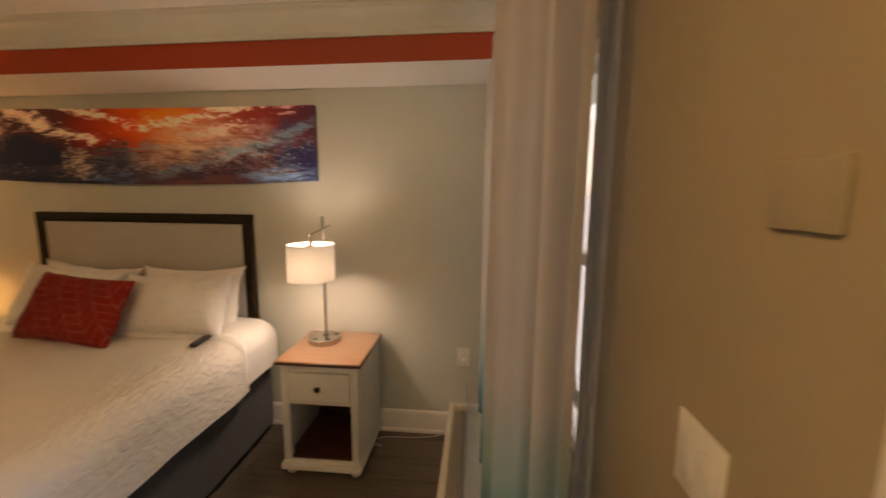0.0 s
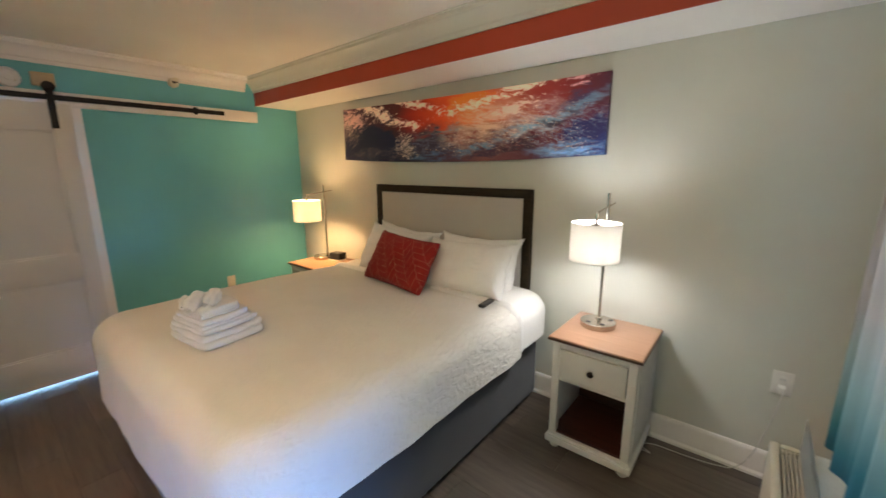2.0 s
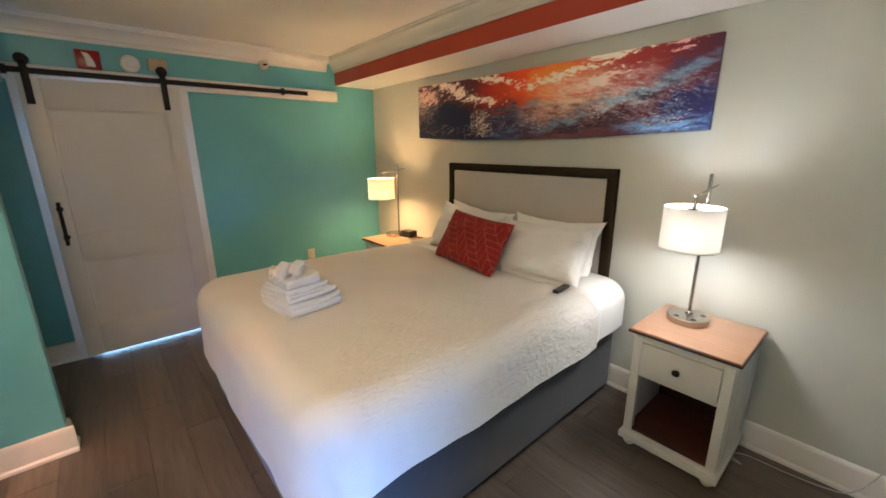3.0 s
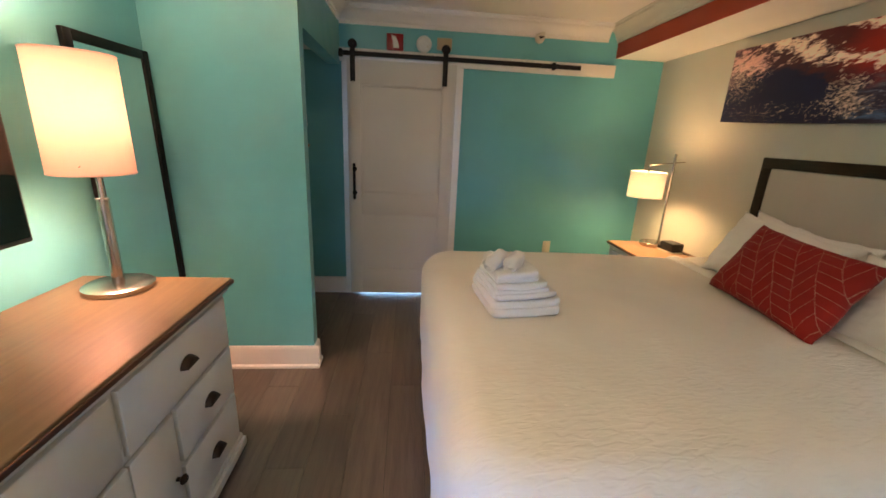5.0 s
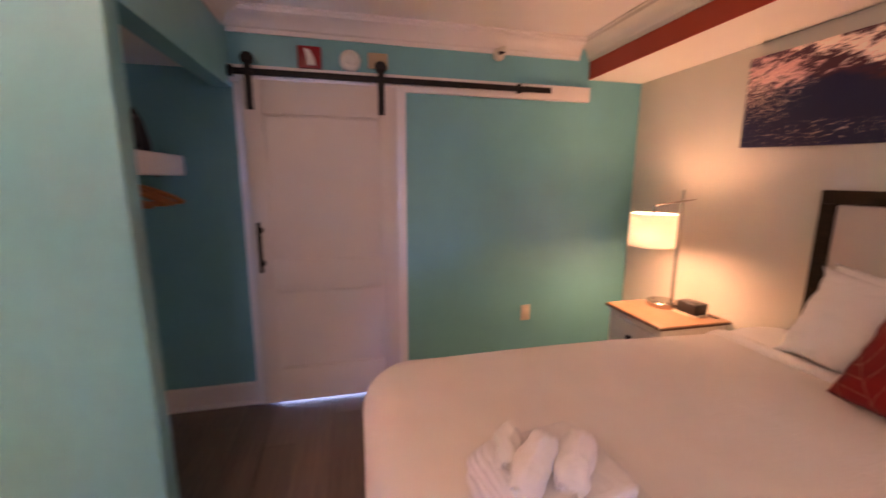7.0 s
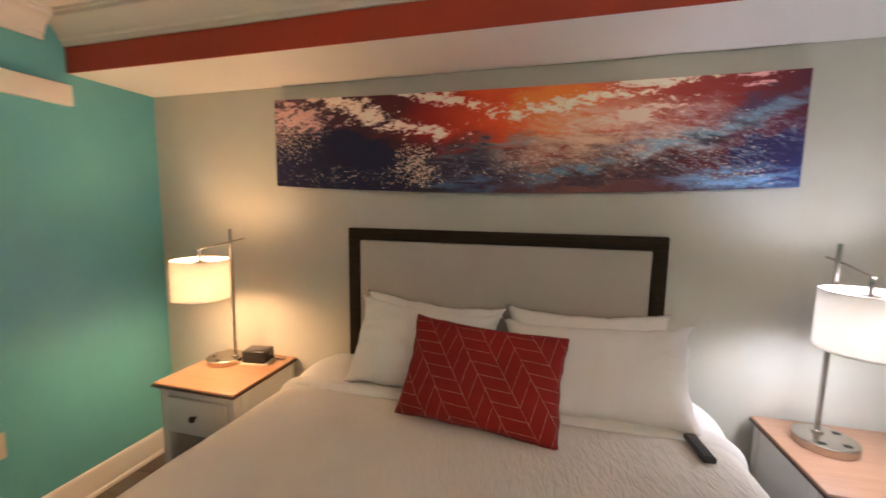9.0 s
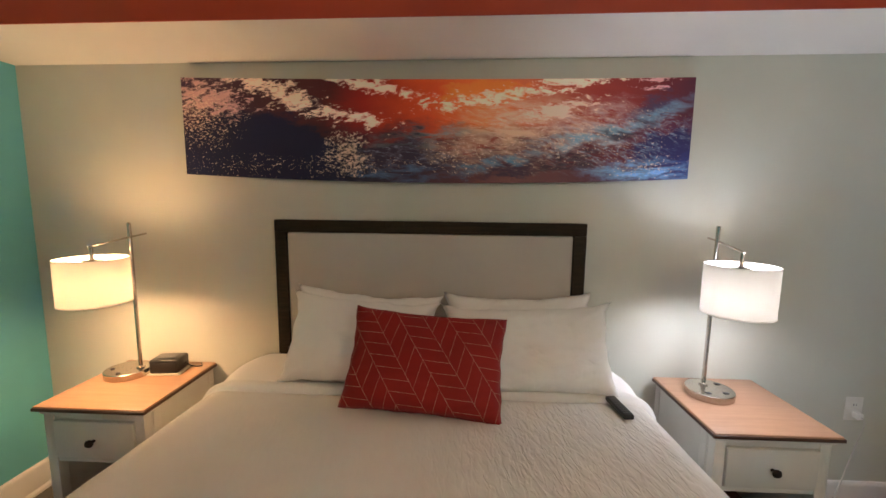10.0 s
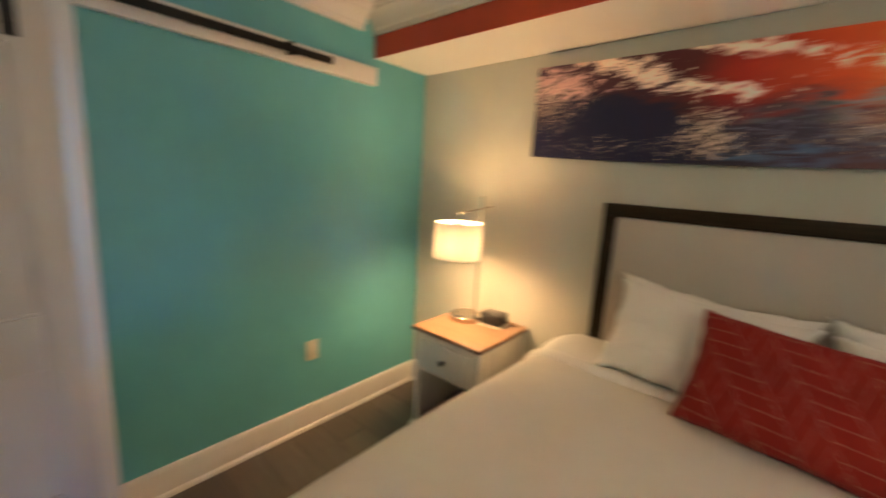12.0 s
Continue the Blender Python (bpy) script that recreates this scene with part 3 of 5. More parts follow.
# doorway casing, header board
boxed("trim_door_side", [((0.0, 2.19, 0), (0.03, 2.258, 2.05))], WHITE_TRIM, "white door casing")
boxed("trim_door_side_far", [((0.0, 1.262, 0), (0.028, 1.33, 2.05))], WHITE_TRIM, "white door casing")
boxed("trim_door_inner", [((-T, 1.38, 0), (0.0, 1.395, 2.035)), ((-T, 2.115, 0), (0.0, 2.13, 2.035)), ((-T, 1.38, 2.035), (0.0, 2.13, 2.05))], WHITE_TRIM, "white door lining")
bm = bmesh.new()
box(bm, (0.0, FACE, 2.05), (0.034, 3.56, 2.147), 0.003)
structure("trim_track_board", bm, WHITE_TRIM, "white painted board behind the door track")

# room beyond the sliding door
boxed("wall_bathroom", [((-1.3, 0.9, 0), (-1.2, 2.7, 2.4)), ((-1.2, 0.9, 0), (-T, 1.0, 2.4)), ((-1.2, 2.6, 0), (-T, 2.7, 2.4)), ((-1.3, 0.9, 2.3), (-T, 2.7, 2.4))], WHITE_CEIL, "plain white wall beyond the door")
boxed("floor_bathroom", [((-1.3, 0.9, -0.05), (-T, 2.7, -0.004))], WHITE_TRIM, "pale floor beyond the door")

# window and glazed door in the east wall
w1 = tagged(new("window_1"), "white framed window behind the curtains", kind="structure")
bm = bmesh.new()
for a, b in (((E + 0.03, WY0, WZ0), (E + 0.09, WY0 + 0.05, WZ1)), ((E + 0.03, WY1 - 0.05, WZ0), (E + 0.09, WY1, WZ1)),
             ((E + 0.03, WY0 + 0.05, WZ0), (E + 0.09, WY1 - 0.05, WZ0 + 0.05)), ((E + 0.03, WY0 + 0.05, WZ1 - 0.05), (E + 0.09, WY1 - 0.05, WZ1)),
             ((E + 0.03, WY0 + 0.05, 1.39), (E + 0.09, WY1 - 0.05, 1.43))):
    box(bm, a, b, 0.003)
part("window_frame", bm, WHITE_TRIM, w1)
bm = bmesh.new()
box(bm, (E + 0.058, WY0 + 0.05, WZ0 + 0.05), (E + 0.062, WY1 - 0.05, 1.39))
part("pane", bm, GLASS, w1).visible_shadow = False
bm = bmesh.new()
box(bm, (E + 0.058, WY0 + 0.05, 1.43), (E + 0.062, WY1 - 0.05, WZ1 - 0.05))
part("pane", bm, GLASS, w1).visible_shadow = False
d2 = tagged(new("door_2"), "white glazed door to the outside", kind="structure")
bm = bmesh.new()
for a, b in (((E + 0.03, DY0, 0), (E + 0.07, DY0 + 0.11, DZ1)), ((E + 0.03, DY1 - 0.11, 0), (E + 0.07, DY1, DZ1)),
             ((E + 0.03, DY0 + 0.11, 0), (E + 0.07, DY1 - 0.11, 0.16)), ((E + 0.03, DY0 + 0.11, DZ1 - 0.12), (E + 0.07, DY1 - 0.11, DZ1))):
    box(bm, a, b, 0.003)
part("door_frame", bm, WHITE_TRIM, d2)
bm = bmesh.new()
box(bm, (E + 0.047, DY0 + 0.11, 0.16), (E + 0.053, DY1 - 0.11, DZ1 - 0.12))
part("pane", bm, GLASS, d2).visible_shadow = False
boxed("trim_east_door", [((E - 0.018, DY1, 0), (E, DY1 + 0.09, DZ1 + 0.09)), ((E - 0.018, DY0 - 0.09, 0), (E, DY0, DZ1 + 0.09)), ((E - 0.018, DY0, DZ1), (E, DY1, DZ1 + 0.09))], WHITE_TRIM, "pale painted door casing")
boxed("ground", [((-300, -300, -0.12), (300, 300, -0.1))], painted("outside_ground", (0.25, 0.25, 0.24), 0.9), "plain paved ground outside")

# unseen housing added on the ceiling to go with the overhead fill
fill_housing = thing("ceiling_light", pose(3.5, 1.1, 2.41), "unseen white ceiling housing added above the fill light", "ceiling light")
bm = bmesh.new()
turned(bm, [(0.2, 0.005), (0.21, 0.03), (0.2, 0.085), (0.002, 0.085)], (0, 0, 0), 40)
part("housing", bm, WHITE_TRIM, fill_housing)

# ---- sliding barn door ----
door = thing("sliding_door", pose(0.045, 1.31, 0.062) @ Matrix.Diagonal((1, 1, 0.985, 1)), "white painted two-panel sliding barn door on a black track, closed", "door")
DW, DH = 0.885, 2.03
bm = bmesh.new()
box(bm, (0.006, 0.05, 0.05), (0.020, DW - 0.05, DH - 0.05))
part("panel", bm, DOOR, door)
st, rails = 0.105, ((0.0, 0.235), (0.76, 0.955), (1.84, DH))
bm = bmesh.new()
box(bm, (0, 0, 0), (0.036, st, DH), 0.003)
part("stile", bm, DOOR, door)
bm = bmesh.new()
box(bm, (0, DW - st, 0), (0.036, DW, DH), 0.003)
part("stile", bm, DOOR, door)
for z0, z1 in rails:
    bm = bmesh.new()
    box(bm, (0, st, z0), (0.036, DW - st, z1), 0.003)
    part("rail", bm, DOOR, door)
for z0, z1 in ((0.235, 0.76), (0.955, 1.84)):
    bm = bmesh.new()
    for a, b in (((st, z0), (st + 0.012, z1)), ((DW - st - 0.012, z0), (DW - st, z1)), ((st + 0.012, z0), (DW - st - 0.012, z0 + 0.012)), ((st + 0.012, z1 - 0.012), (DW - st - 0.012, z1))):
        box(bm, (0.020, a[0], a[1]), (0.030, b[0], b[1]), 0.003)
    part("bead", bm, DOOR, door)
for y in (0.048, 0.79):
    bm = bmesh.new()
    box(bm, (0.036, y - 0.02, 1.86), (0.042, y + 0.02, 2.13), 0.0015)
    strap = part("hanger_strap", bm, BLACK_METAL, door, "black iron hanger strap")
    bm = bmesh.new()
    turned(bm, [(0.028, 0.02), (0.036, 0.022), (0.033, 0.03), (0.036, 0.04), (0.028, 0.042)], (0, y, 2.14), 24, 0)
    part("wheel", bm, BLACK_METAL, strap)
    bm = bmesh.new()
    for z in (1.9, 1.96, 2.14):
        turned(bm, [(0.009, 0.042), (0.009, 0.047), (0.005, 0.05)], (0, y, z), 6, 0)
    part("bolt", bm, BLACK_METAL, strap)
bm = bmesh.new()
tube(bm, [(0.075, 0.052, 0.91), (0.075, 0.052, 1.195)], 0.011, 12)
for z in (0.95, 1.155):
    tube(bm, [(0.036, 0.052, z), (0.075, 0.052, z)], 0.009, 10)
    turned(bm, [(0.02, 0.036), (0.02, 0.04), (0.012, 0.043)], (0, 0.052, z), 16, 0)
for z in (0.905, 1.2):
    turned(bm, [(0.008, z - 0.008), (0.014, z), (0.008, z + 0.008)], (0.075, 0.052, 0), 12)
part("handle", bm, BLACK_METAL, door, "black iron pull handle")

track = thing("door_track", pose(0.034, FACE, 2.085), "black iron sliding door track bolted to a white board", "door track")
bm = bmesh.new()
box(bm, (0.03, 0.002, 0.0), (0.037, 1.995, 0.036), 0.0015)
part("rail", bm, BLACK_METAL, track)
for y in (0.13, 0.36, 0.95, 1.36, 1.80):
    bm = bmesh.new()
    tube(bm, [(0.0, y, 0.012), (0.03, y, 0.012)], 0.009, 12)
    turned(bm, [(0.012, 0.037), (0.012, 0.043), (0.006, 0.046)], (0, y, 0.012), 6, 0)
    part("standoff", bm, BLACK_METAL, track)
for y in (0.02, 1.76):
    bm = bmesh.new()
    box(bm, (0.025, y - 0.014, -0.012), (0.05, y + 0.014, 0.046), 0.003)
    part("stopper", bm, BLACK_METAL, track)

# ---- devices on the teal wall ----
alarm = thing("fire_alarm", pose(0.0, 1.69, 2.212), "red square fire alarm strobe on the teal wall", "fire alarm")
bm = bmesh.new()
box(bm, (0, -0.067, -0.062), (0.035, 0.067, 0.062), 0.006)
part("body", bm, RED_PLASTIC, alarm)
bm = bmesh.new()
prism(bm, [(-0.012, -0.045), (0.034, -0.045), (0.028, -0.01), (0.005, 0.035), (-0.03, 0.045), (-0.016, 0.0)], 0.035, 0.052, 0)
part("strobe", bm, WHITE_PLASTIC, alarm, "clear white strobe lens")
smoke = thing("smoke_alarm", pose(0.0, 1.923, 2.212), "round white smoke alarm on the teal wall", "smoke alarm")
bm = bmesh.new()
turned(bm, [(0.062, 0.0), (0.063, 0.018), (0.055, 0.03), (0.04, 0.034), (0.038, 0.031), (0.022, 0.031), (0.02, 0.035), (0.001, 0.036)], (0, 0, 0), 36, 0)
part("body", bm, WHITE_PLASTIC, smoke)
bm = bmesh.new()
turned(bm, [(0.006, 0.034), (0.006, 0.039), (0.001, 0.04)], (0, 0.03, -0.02), 12, 0)
part("button", bm, CREAM_PLASTIC, smoke)
cover = thing("wall_cover_box", pose(0.0, 2.09, 2.222), "beige square cover box on the teal wall", "cover box")
bm = bmesh.new()
box(bm, (0, -0.06, -0.045), (0.025, 0.06, 0.045), 0.006)
part("body", bm, BEIGE_PLASTIC, cover)
bm = bmesh.new()
box(bm, (0.025, -0.035, -0.025), (0.029, 0.035, 0.025), 0.002)
part("lid", bm, BEIGE_PLASTIC, cover)
spr = thing("sprinkler", pose(0.012, 2.878, 2.318), "cream sidewall sprinkler head with a round escutcheon", "sprinkler")
bm = bmesh.new()
turned(bm, [(0.04, 0.0), (0.04, 0.01), (0.03, 0.024), (0.02, 0.028)], (0, 0, 0), 28, 0)
part("escutcheon", bm, CREAM_PLASTIC, spr)
bm = bmesh.new()
tube(bm, [(0.02, 0, 0), (0.05, 0, 0)], 0.01, 12)
tube(bm, spline([(0.04, -0.006, 0), (0.055, -0.02, 0), (0.075, -0.006, 0)], 4), 0.004, 8)
tube(bm, spline([(0.04, 0.006, 0), (0.055, 0.02, 0), (0.075, 0.006, 0)], 4), 0.004, 8)
part("head", bm, BRONZE, spr, "dark bronze sprinkler head")
bm = bmesh.new()
box(bm, (0.075, -0.018, 0.0), (0.079, 0.018, 0.03), 0.001)
part("deflector", bm, CREAM_PLASTIC, spr)


def wall_plate(name, m, label, w, h, material, kind):
    """A cover plate in the yz plane, facing +x."""
    p = thing(name, m, label, kind)
    bm = bmesh.new()
    box(bm, (0, -w / 2, -h / 2), (0.006, w / 2, h / 2), 0.003)
    part("plate", bm, material, p)
    return p


def sockets(p, material, y=0.0):
    for z in (-0.022, 0.022):
        bm = bmesh.new()
        box(bm, (0.006, y - 0.017, z - 0.014), (0.009, y + 0.017, z + 0.014), 0.001)
        s = part("socket", bm, material, p)
        bm = bmesh.new()
        for yy in (-0.007, 0.007):
            box(bm, (0.0092, y + yy - 0.001, z - 0.005), (0.0097, y + yy + 0.001, z + 0.005))
        part("slot", bm, DARK_SLOT, s)


pl = wall_plate("blank_plate", pose(0.0, 3.158, 0.522), "cream wall plate low on the teal wall", 0.075, 0.12, CREAM_PLASTIC, "wall plate")
bm = bmesh.new()
box(bm, (0.006, -0.017, -0.034), (0.0085, 0.017, 0.034), 0.001)
part("insert", bm, CREAM_PLASTIC, pl)
out = wall_plate("wall_outlet", pose(4.155, N, 0.576, 0, 0, -90), "white wall outlet with a plug in it beside the nightstand", 0.082, 0.122, WHITE_PLASTIC, "outlet")
sockets(out, WHITE_PLASTIC)
plug = thing("power_cord", pose(4.155, N, 0.576), "white power cord from the outlet to the nightstand lamp", "power cord")
bm = bmesh.new()
box(bm, (-0.014, -0.045, -0.038), (0.014, -0.0098, -0.008), 0.005)
part("plug", bm, WHITE_PLASTIC, plug)
bm = bmesh.new()
tube(bm, spline([(0, -0.04, -0.024), (0.002, -0.062, -0.05), (-0.02, -0.05, -0.2), (-0.06, -0.05, -0.38), (-0.12, -0.06, -0.50), (-0.2, -0.07, -0.529), (-0.34, -0.09, -0.5305),
                 (-0.5, -0.10, -0.5305), (-0.56, -0.15, -0.5305), (-0.50, -0.19, -0.5305), (-0.58, -0.17, -0.5305), (-0.6, -0.06, -0.5305), (-0.56, -0.05, -0.4)], 8), 0.0028, 8)
part("cord", bm, CORD, plug)

# ---- east wall ----
sw = wall_plate("light_switch", pose(E, 2.13, 1.247, 0, 0, 180), "white two-gang light switch plate on the beige wall", 0.116, 0.118, WHITE_PLASTIC, "light switch")
for y in (-0.025, 0.025):
    bm = bmesh.new()
    box(bm, (0.006, y - 0.016, -0.033), (0.0085, y + 0.016, 0.033), 0.001)
    part("rocker", bm, WHITE_PLASTIC, sw)
th = thing("thermostat", pose(E, 2.01, 1.63, 0, 0, 180), "small beige painted box on the beige wall", "thermostat")
bm = bmesh.new()
box(bm, (0, -0.04, -0.036), (0.010, 0.045, 0.036), 0.002)
part("body", bm, BEIGE, th)
bm = bmesh.new()
box(bm, (0.010, -0.034, -0.030), (0.0108, 0.039, 0.030), 0.0004)
part("face", bm, BEIGE, th)

# air conditioner under the window
ac = thing("air_conditioner", pose(4.105, 3.44, FLOOR) @ Matrix.Diagonal((1, 1, 0.925, 1)), "cream through-wall air conditioner with a slotted top grille", "air conditioner")
bm = bmesh.new()
box(bm, (0.0, -1.1, 0.1), (0.44, 0.0, 0.545), 0.018, 3)
part("body", bm, CREAM_PLASTIC, ac)
bm = bmesh.new()
box(bm, (0.05, -1.08, 0.0), (0.4, -0.02, 0.1), 0.004)
part("base", bm, DARK_SLOT, ac)
bm = bmesh.new()
box(bm, (0.0, -1.1, 0.545), (0.03, 0.0, 0.58), 0.008)
box(bm, (0.03, -0.03, 0.545), (0.09, 0.0, 0.58), 0.008)
box(bm, (0.09, -1.1, 0.545), (0.44, 0.0, 0.58), 0.008)
part("top", bm, CREAM_PLASTIC, ac)
bm = bmesh.new()
box(bm, (0.03, -1.1, 0.546), (0.09, -0.03, 0.549))
part("vent_floor", bm, DARK_SLOT, ac)
for i in range(5):
    bm = bmesh.new()
    x = 0.036 + i * 0.0115
    box(bm, (x, -1.1, 0.549), (x + 0.0045, -0.03, 0.576), 0.0015)
    part("louver", bm, CREAM_PLASTIC, ac)
bm = bmesh.new()
box(bm, (0.088, -1.08, 0.5805), (0.092, -0.02, 0.73), 0.001)
defl = thing("air_deflector", pose(4.105, 3.44, FLOOR) @ Matrix.Diagonal((1, 1, 0.925, 1)), "clear acrylic air deflector standing on the air conditioner", "air deflector")
part("sheet", bm, ACRYLIC, defl)


def curtain_cloth(bm, path, z0, z1, amp, waves, thick=0.003, seed=0, flare=0.15):
    """Folded cloth along a path of (x, y), gathered at the top."""
    pts = spline([(*p, 0) for p in path], 10)
    length = [0.0]
    for a, b in zip(pts, pts[1:]):
        length.append(length[-1] + (b - a).length)
    n = waves * 12
    cols = []
    for i in range(n + 1):
        s = length[-1] * i / n
        k = max(j for j in range(len(length)) if length[j] <= s + 1e-9)
        k = min(k, len(pts) - 2)
        f = (s - length[k]) / (length[k + 1] - length[k])
        p = pts[k].lerp(pts[k + 1], f)
        d = (pts[k + 1] - pts[k]).normalized()
        cols.append((p, Vector((d.y, -d.x, 0)), s))
    rows = 36
    grid = []
    for j in range(rows + 1):
        h = j / rows
        z = z0 + (z1 - z0) * h
        row = []
        for i, (p, nrm, s) in enumerate(cols):
            ph = 2 * math.pi * waves * i / n
            a = amp * (1 + flare * (1 - h)) * (0.55 if h > 0.97 else 1.0)
            w = a * (math.sin(ph + 0.5 * math.sin(ph * 0.5 + seed)) + 0.25 * math.sin(2.3 * ph + seed + h * 1.2))
            w += 0.006 * noise.noise(Vector((s * 9, z * 1.6, seed)))
            row.append(bm.verts.new(p + nrm * w + Vector((0, 0, z))))
        grid.append(row)
    for j in range(rows):
        for i in range(n):
            bm.faces.new((grid[j][i], grid[j][i + 1], grid[j + 1][i + 1], grid[j + 1][i]))
    bmesh.ops.solidify(bm, geom=bm.faces[:], thickness=thick)


CT = 2.2
cur = thing("curtain", pose(0, 0, 0), "white curtain panel fading to teal at the hem", "curtain", "curtains at the window")
bm = bmesh.new()
curtain_cloth(bm, [(4.36, 2.84), (4.30, 2.92), (4.295, 3.2), (4.30, 3.44)], 0.64, CT, 0.035, 4, seed=1.0)
part("cloth", bm, CURTAIN, cur, smooth=60)
cur = thing("curtain", pose(0, 0, 0), "white curtain panel fading to teal at the hem", "curtain", "curtains at the window")
bm = bmesh.new()
curtain_cloth(bm, [(4.438, 2.388), (4.372, 2.412), (4.30, 2.48), (4.285, 2.56), (4.30, 2.66)], 0.62, CT, 0.03, 4, seed=4.0)
part("cloth", bm, CURTAIN, cur, smooth=60)
lin = thing("curtain_liner", pose(0, 0, 0), "grey-white curtain liner hanging beside the window", "curtain")
bm = bmesh.new()
curtain_cloth(bm, [(4.460, 2.455), (4.484, 2.47), (4.506, 2.455)], 0.62, CT, 0.006, 2, seed=2.0)
part("cloth", bm, LINER, lin, smooth=60)
rod = thing("curtain_rod", pose(0, 0, 0), "dark metal curtain rod above the window", "curtain rod")
bm = bmesh.new()
tube(bm, [(4.30, 2.42, CT + 0.015), (4.30, 3.5, CT + 0.015)], 0.012, 14)
for y in (2.44, 3.49):
    tube(bm, [(4.30, y, CT + 0.015), (E, y, CT + 0.015)], 0.007, 10)
part("rod", bm, BLACK_METAL, rod)

# ---- closet ----
shelf = thing("closet_shelf", pose(0, 0.42, 1.5), "white closet shelf with a hanging rod below", "shelf")
bm = bmesh.new()
box(bm, (0.0, 0.0, 0.11), (STUB - 0.06, 0.53, 0.13), 0.002)
box(bm, (0.0, 0.51, 0.02), (STUB, 0.548, 0.135), 0.012, 3)
part("board", bm, WHITE_TRIM, shelf)
bm = bmesh.new()
tube(bm, [(0.0, 0.40, 0.035), (STUB, 0.40, 0.035)], 0.014, 14)
part("rod", bm, STEEL, shelf, "chrome hanging rod")
for x in (0.0, STUB - 0.006):
    bm = bmesh.new()
    turned(bm, [(0.026, 0.0), (0.026, 0.006)], (x, 0.40, 0.035), 16, 0)
    part("socket", bm, STEEL, shelf)


def hanger(m):
    h = thing("clothes_hanger", m, "wooden clothes hanger with a metal hook on the closet rod", "clothes hanger", "clothes hangers in the closet")
    bm = bmesh.new()
    tube(bm, spline([(0, -0.215, -0.155), (0, -0.12, -0.105), (0, 0, -0.07), (0, 0.12, -0.105), (0, 0.215, -0.155)], 5), 0.012, 10)
    tube(bm, [(0, -0.2, -0.155), (0, 0.2, -0.155)], 0.007, 8)
    part("bar", bm, HANGER_WOOD, h)
    bm = bmesh.new()
    tube(bm, spline([(0, 0, -0.07), (0, 0, -0.035), (0, 0.018, -0.014), (0, 0.017, 0.006), (0, 0, 0.017), (0, -0.017, 0.004)], 5), 0.002, 8)
    part("hook", bm, STEEL, h)
    return h


hg = hanger(pose(0.27, 0.82, 1.535, 0, 0, 3))
for x, a in ((0.36, -6), (0.47, 4), (0.60, -2)):
    copy_thing(hg, pose(x, 0.82, 1.535, 0, 0, a))

iron = thing("steam_iron", pose(0.36, 0.90, 1.631, 0, 0, 20), "black steam iron standing on the closet shelf", "iron")
bm = bmesh.new()
prism(bm, [(-0.055, 0.0), (0.055, 0.0), (0.05, 0.06), (0.03, 0.15), (0.0, 0.215), (-0.03, 0.15), (-0.05, 0.06)], -0.02, 0.02, 0)
part("body", bm, BLACK_PLASTIC, iron)
bm = bmesh.new()
tube(bm, spline([(0.02, 0, 0.16), (0.06, 0, 0.15), (0.07, 0, 0.09), (0.06, 0, 0.03), (0.02, 0, 0.02)], 5), 0.012, 10)
part("handle", bm, BLACK_PLASTIC, iron)

# ---- bed ----
BX, BW = 2.045, 0.80
TOPZ = 0.80
bed = thing("bed", pose(BX, 2.0, 0), "queen bed with grey upholstered base and dark-framed linen headboard", "bed")
bm = bmesh.new()
box(bm, (-BW - 0.025, -0.03, 0.08), (BW + 0.045, 1.93, 0.475), 0.02, 3)
part("base", bm, BASE_GREY, bed, "dark grey upholstered bed base")
bm = bmesh.new()
box(bm, (-BW + 0.01, -0.04, 0.475), (BW - 0.01, 1.93, TOPZ - 0.02), 0.06, 4)
part("mattress", bm, SHEET, bed, "white mattress")
for x in (-0.7, 0.7):
    for y in (0.12, 1.8):
        bm = bmesh.new()
        turned(bm, [(0.025, FLOOR), (0.03, 0.09)], (x, y, 0), 16)
        part("leg", bm, BLACK_PLASTIC, bed)
HZ, HWID = 1.475, 0.755
hy0, hy1 = 1.955, 1.995
bm = bmesh.new()
ox = 2.035 - BX
box(bm, (ox - HWID, hy0, HZ - 0.06), (ox + HWID, hy1, HZ), 0.003)
box(bm, (ox - HWID, hy0, 0.3), (ox - HWID + 0.06, hy1, HZ - 0.06), 0.003)
box(bm, (ox + HWID - 0.06, hy0, 0.3), (ox + HWID, hy1, HZ - 0.06), 0.003)
part("headboard_frame", bm, HEAD_WOOD, bed, "dark brown wood headboard frame")
bm = bmesh.new()
box(bm, (ox - HWID + 0.06, hy0 + 0.004, 0.4), (ox + HWID - 0.06, hy1, HZ - 0.06), 0.012, 3)
part("headboard_panel", bm, LINEN, bed, "light linen upholstered headboard panel")


CROWN_UP = 0.024


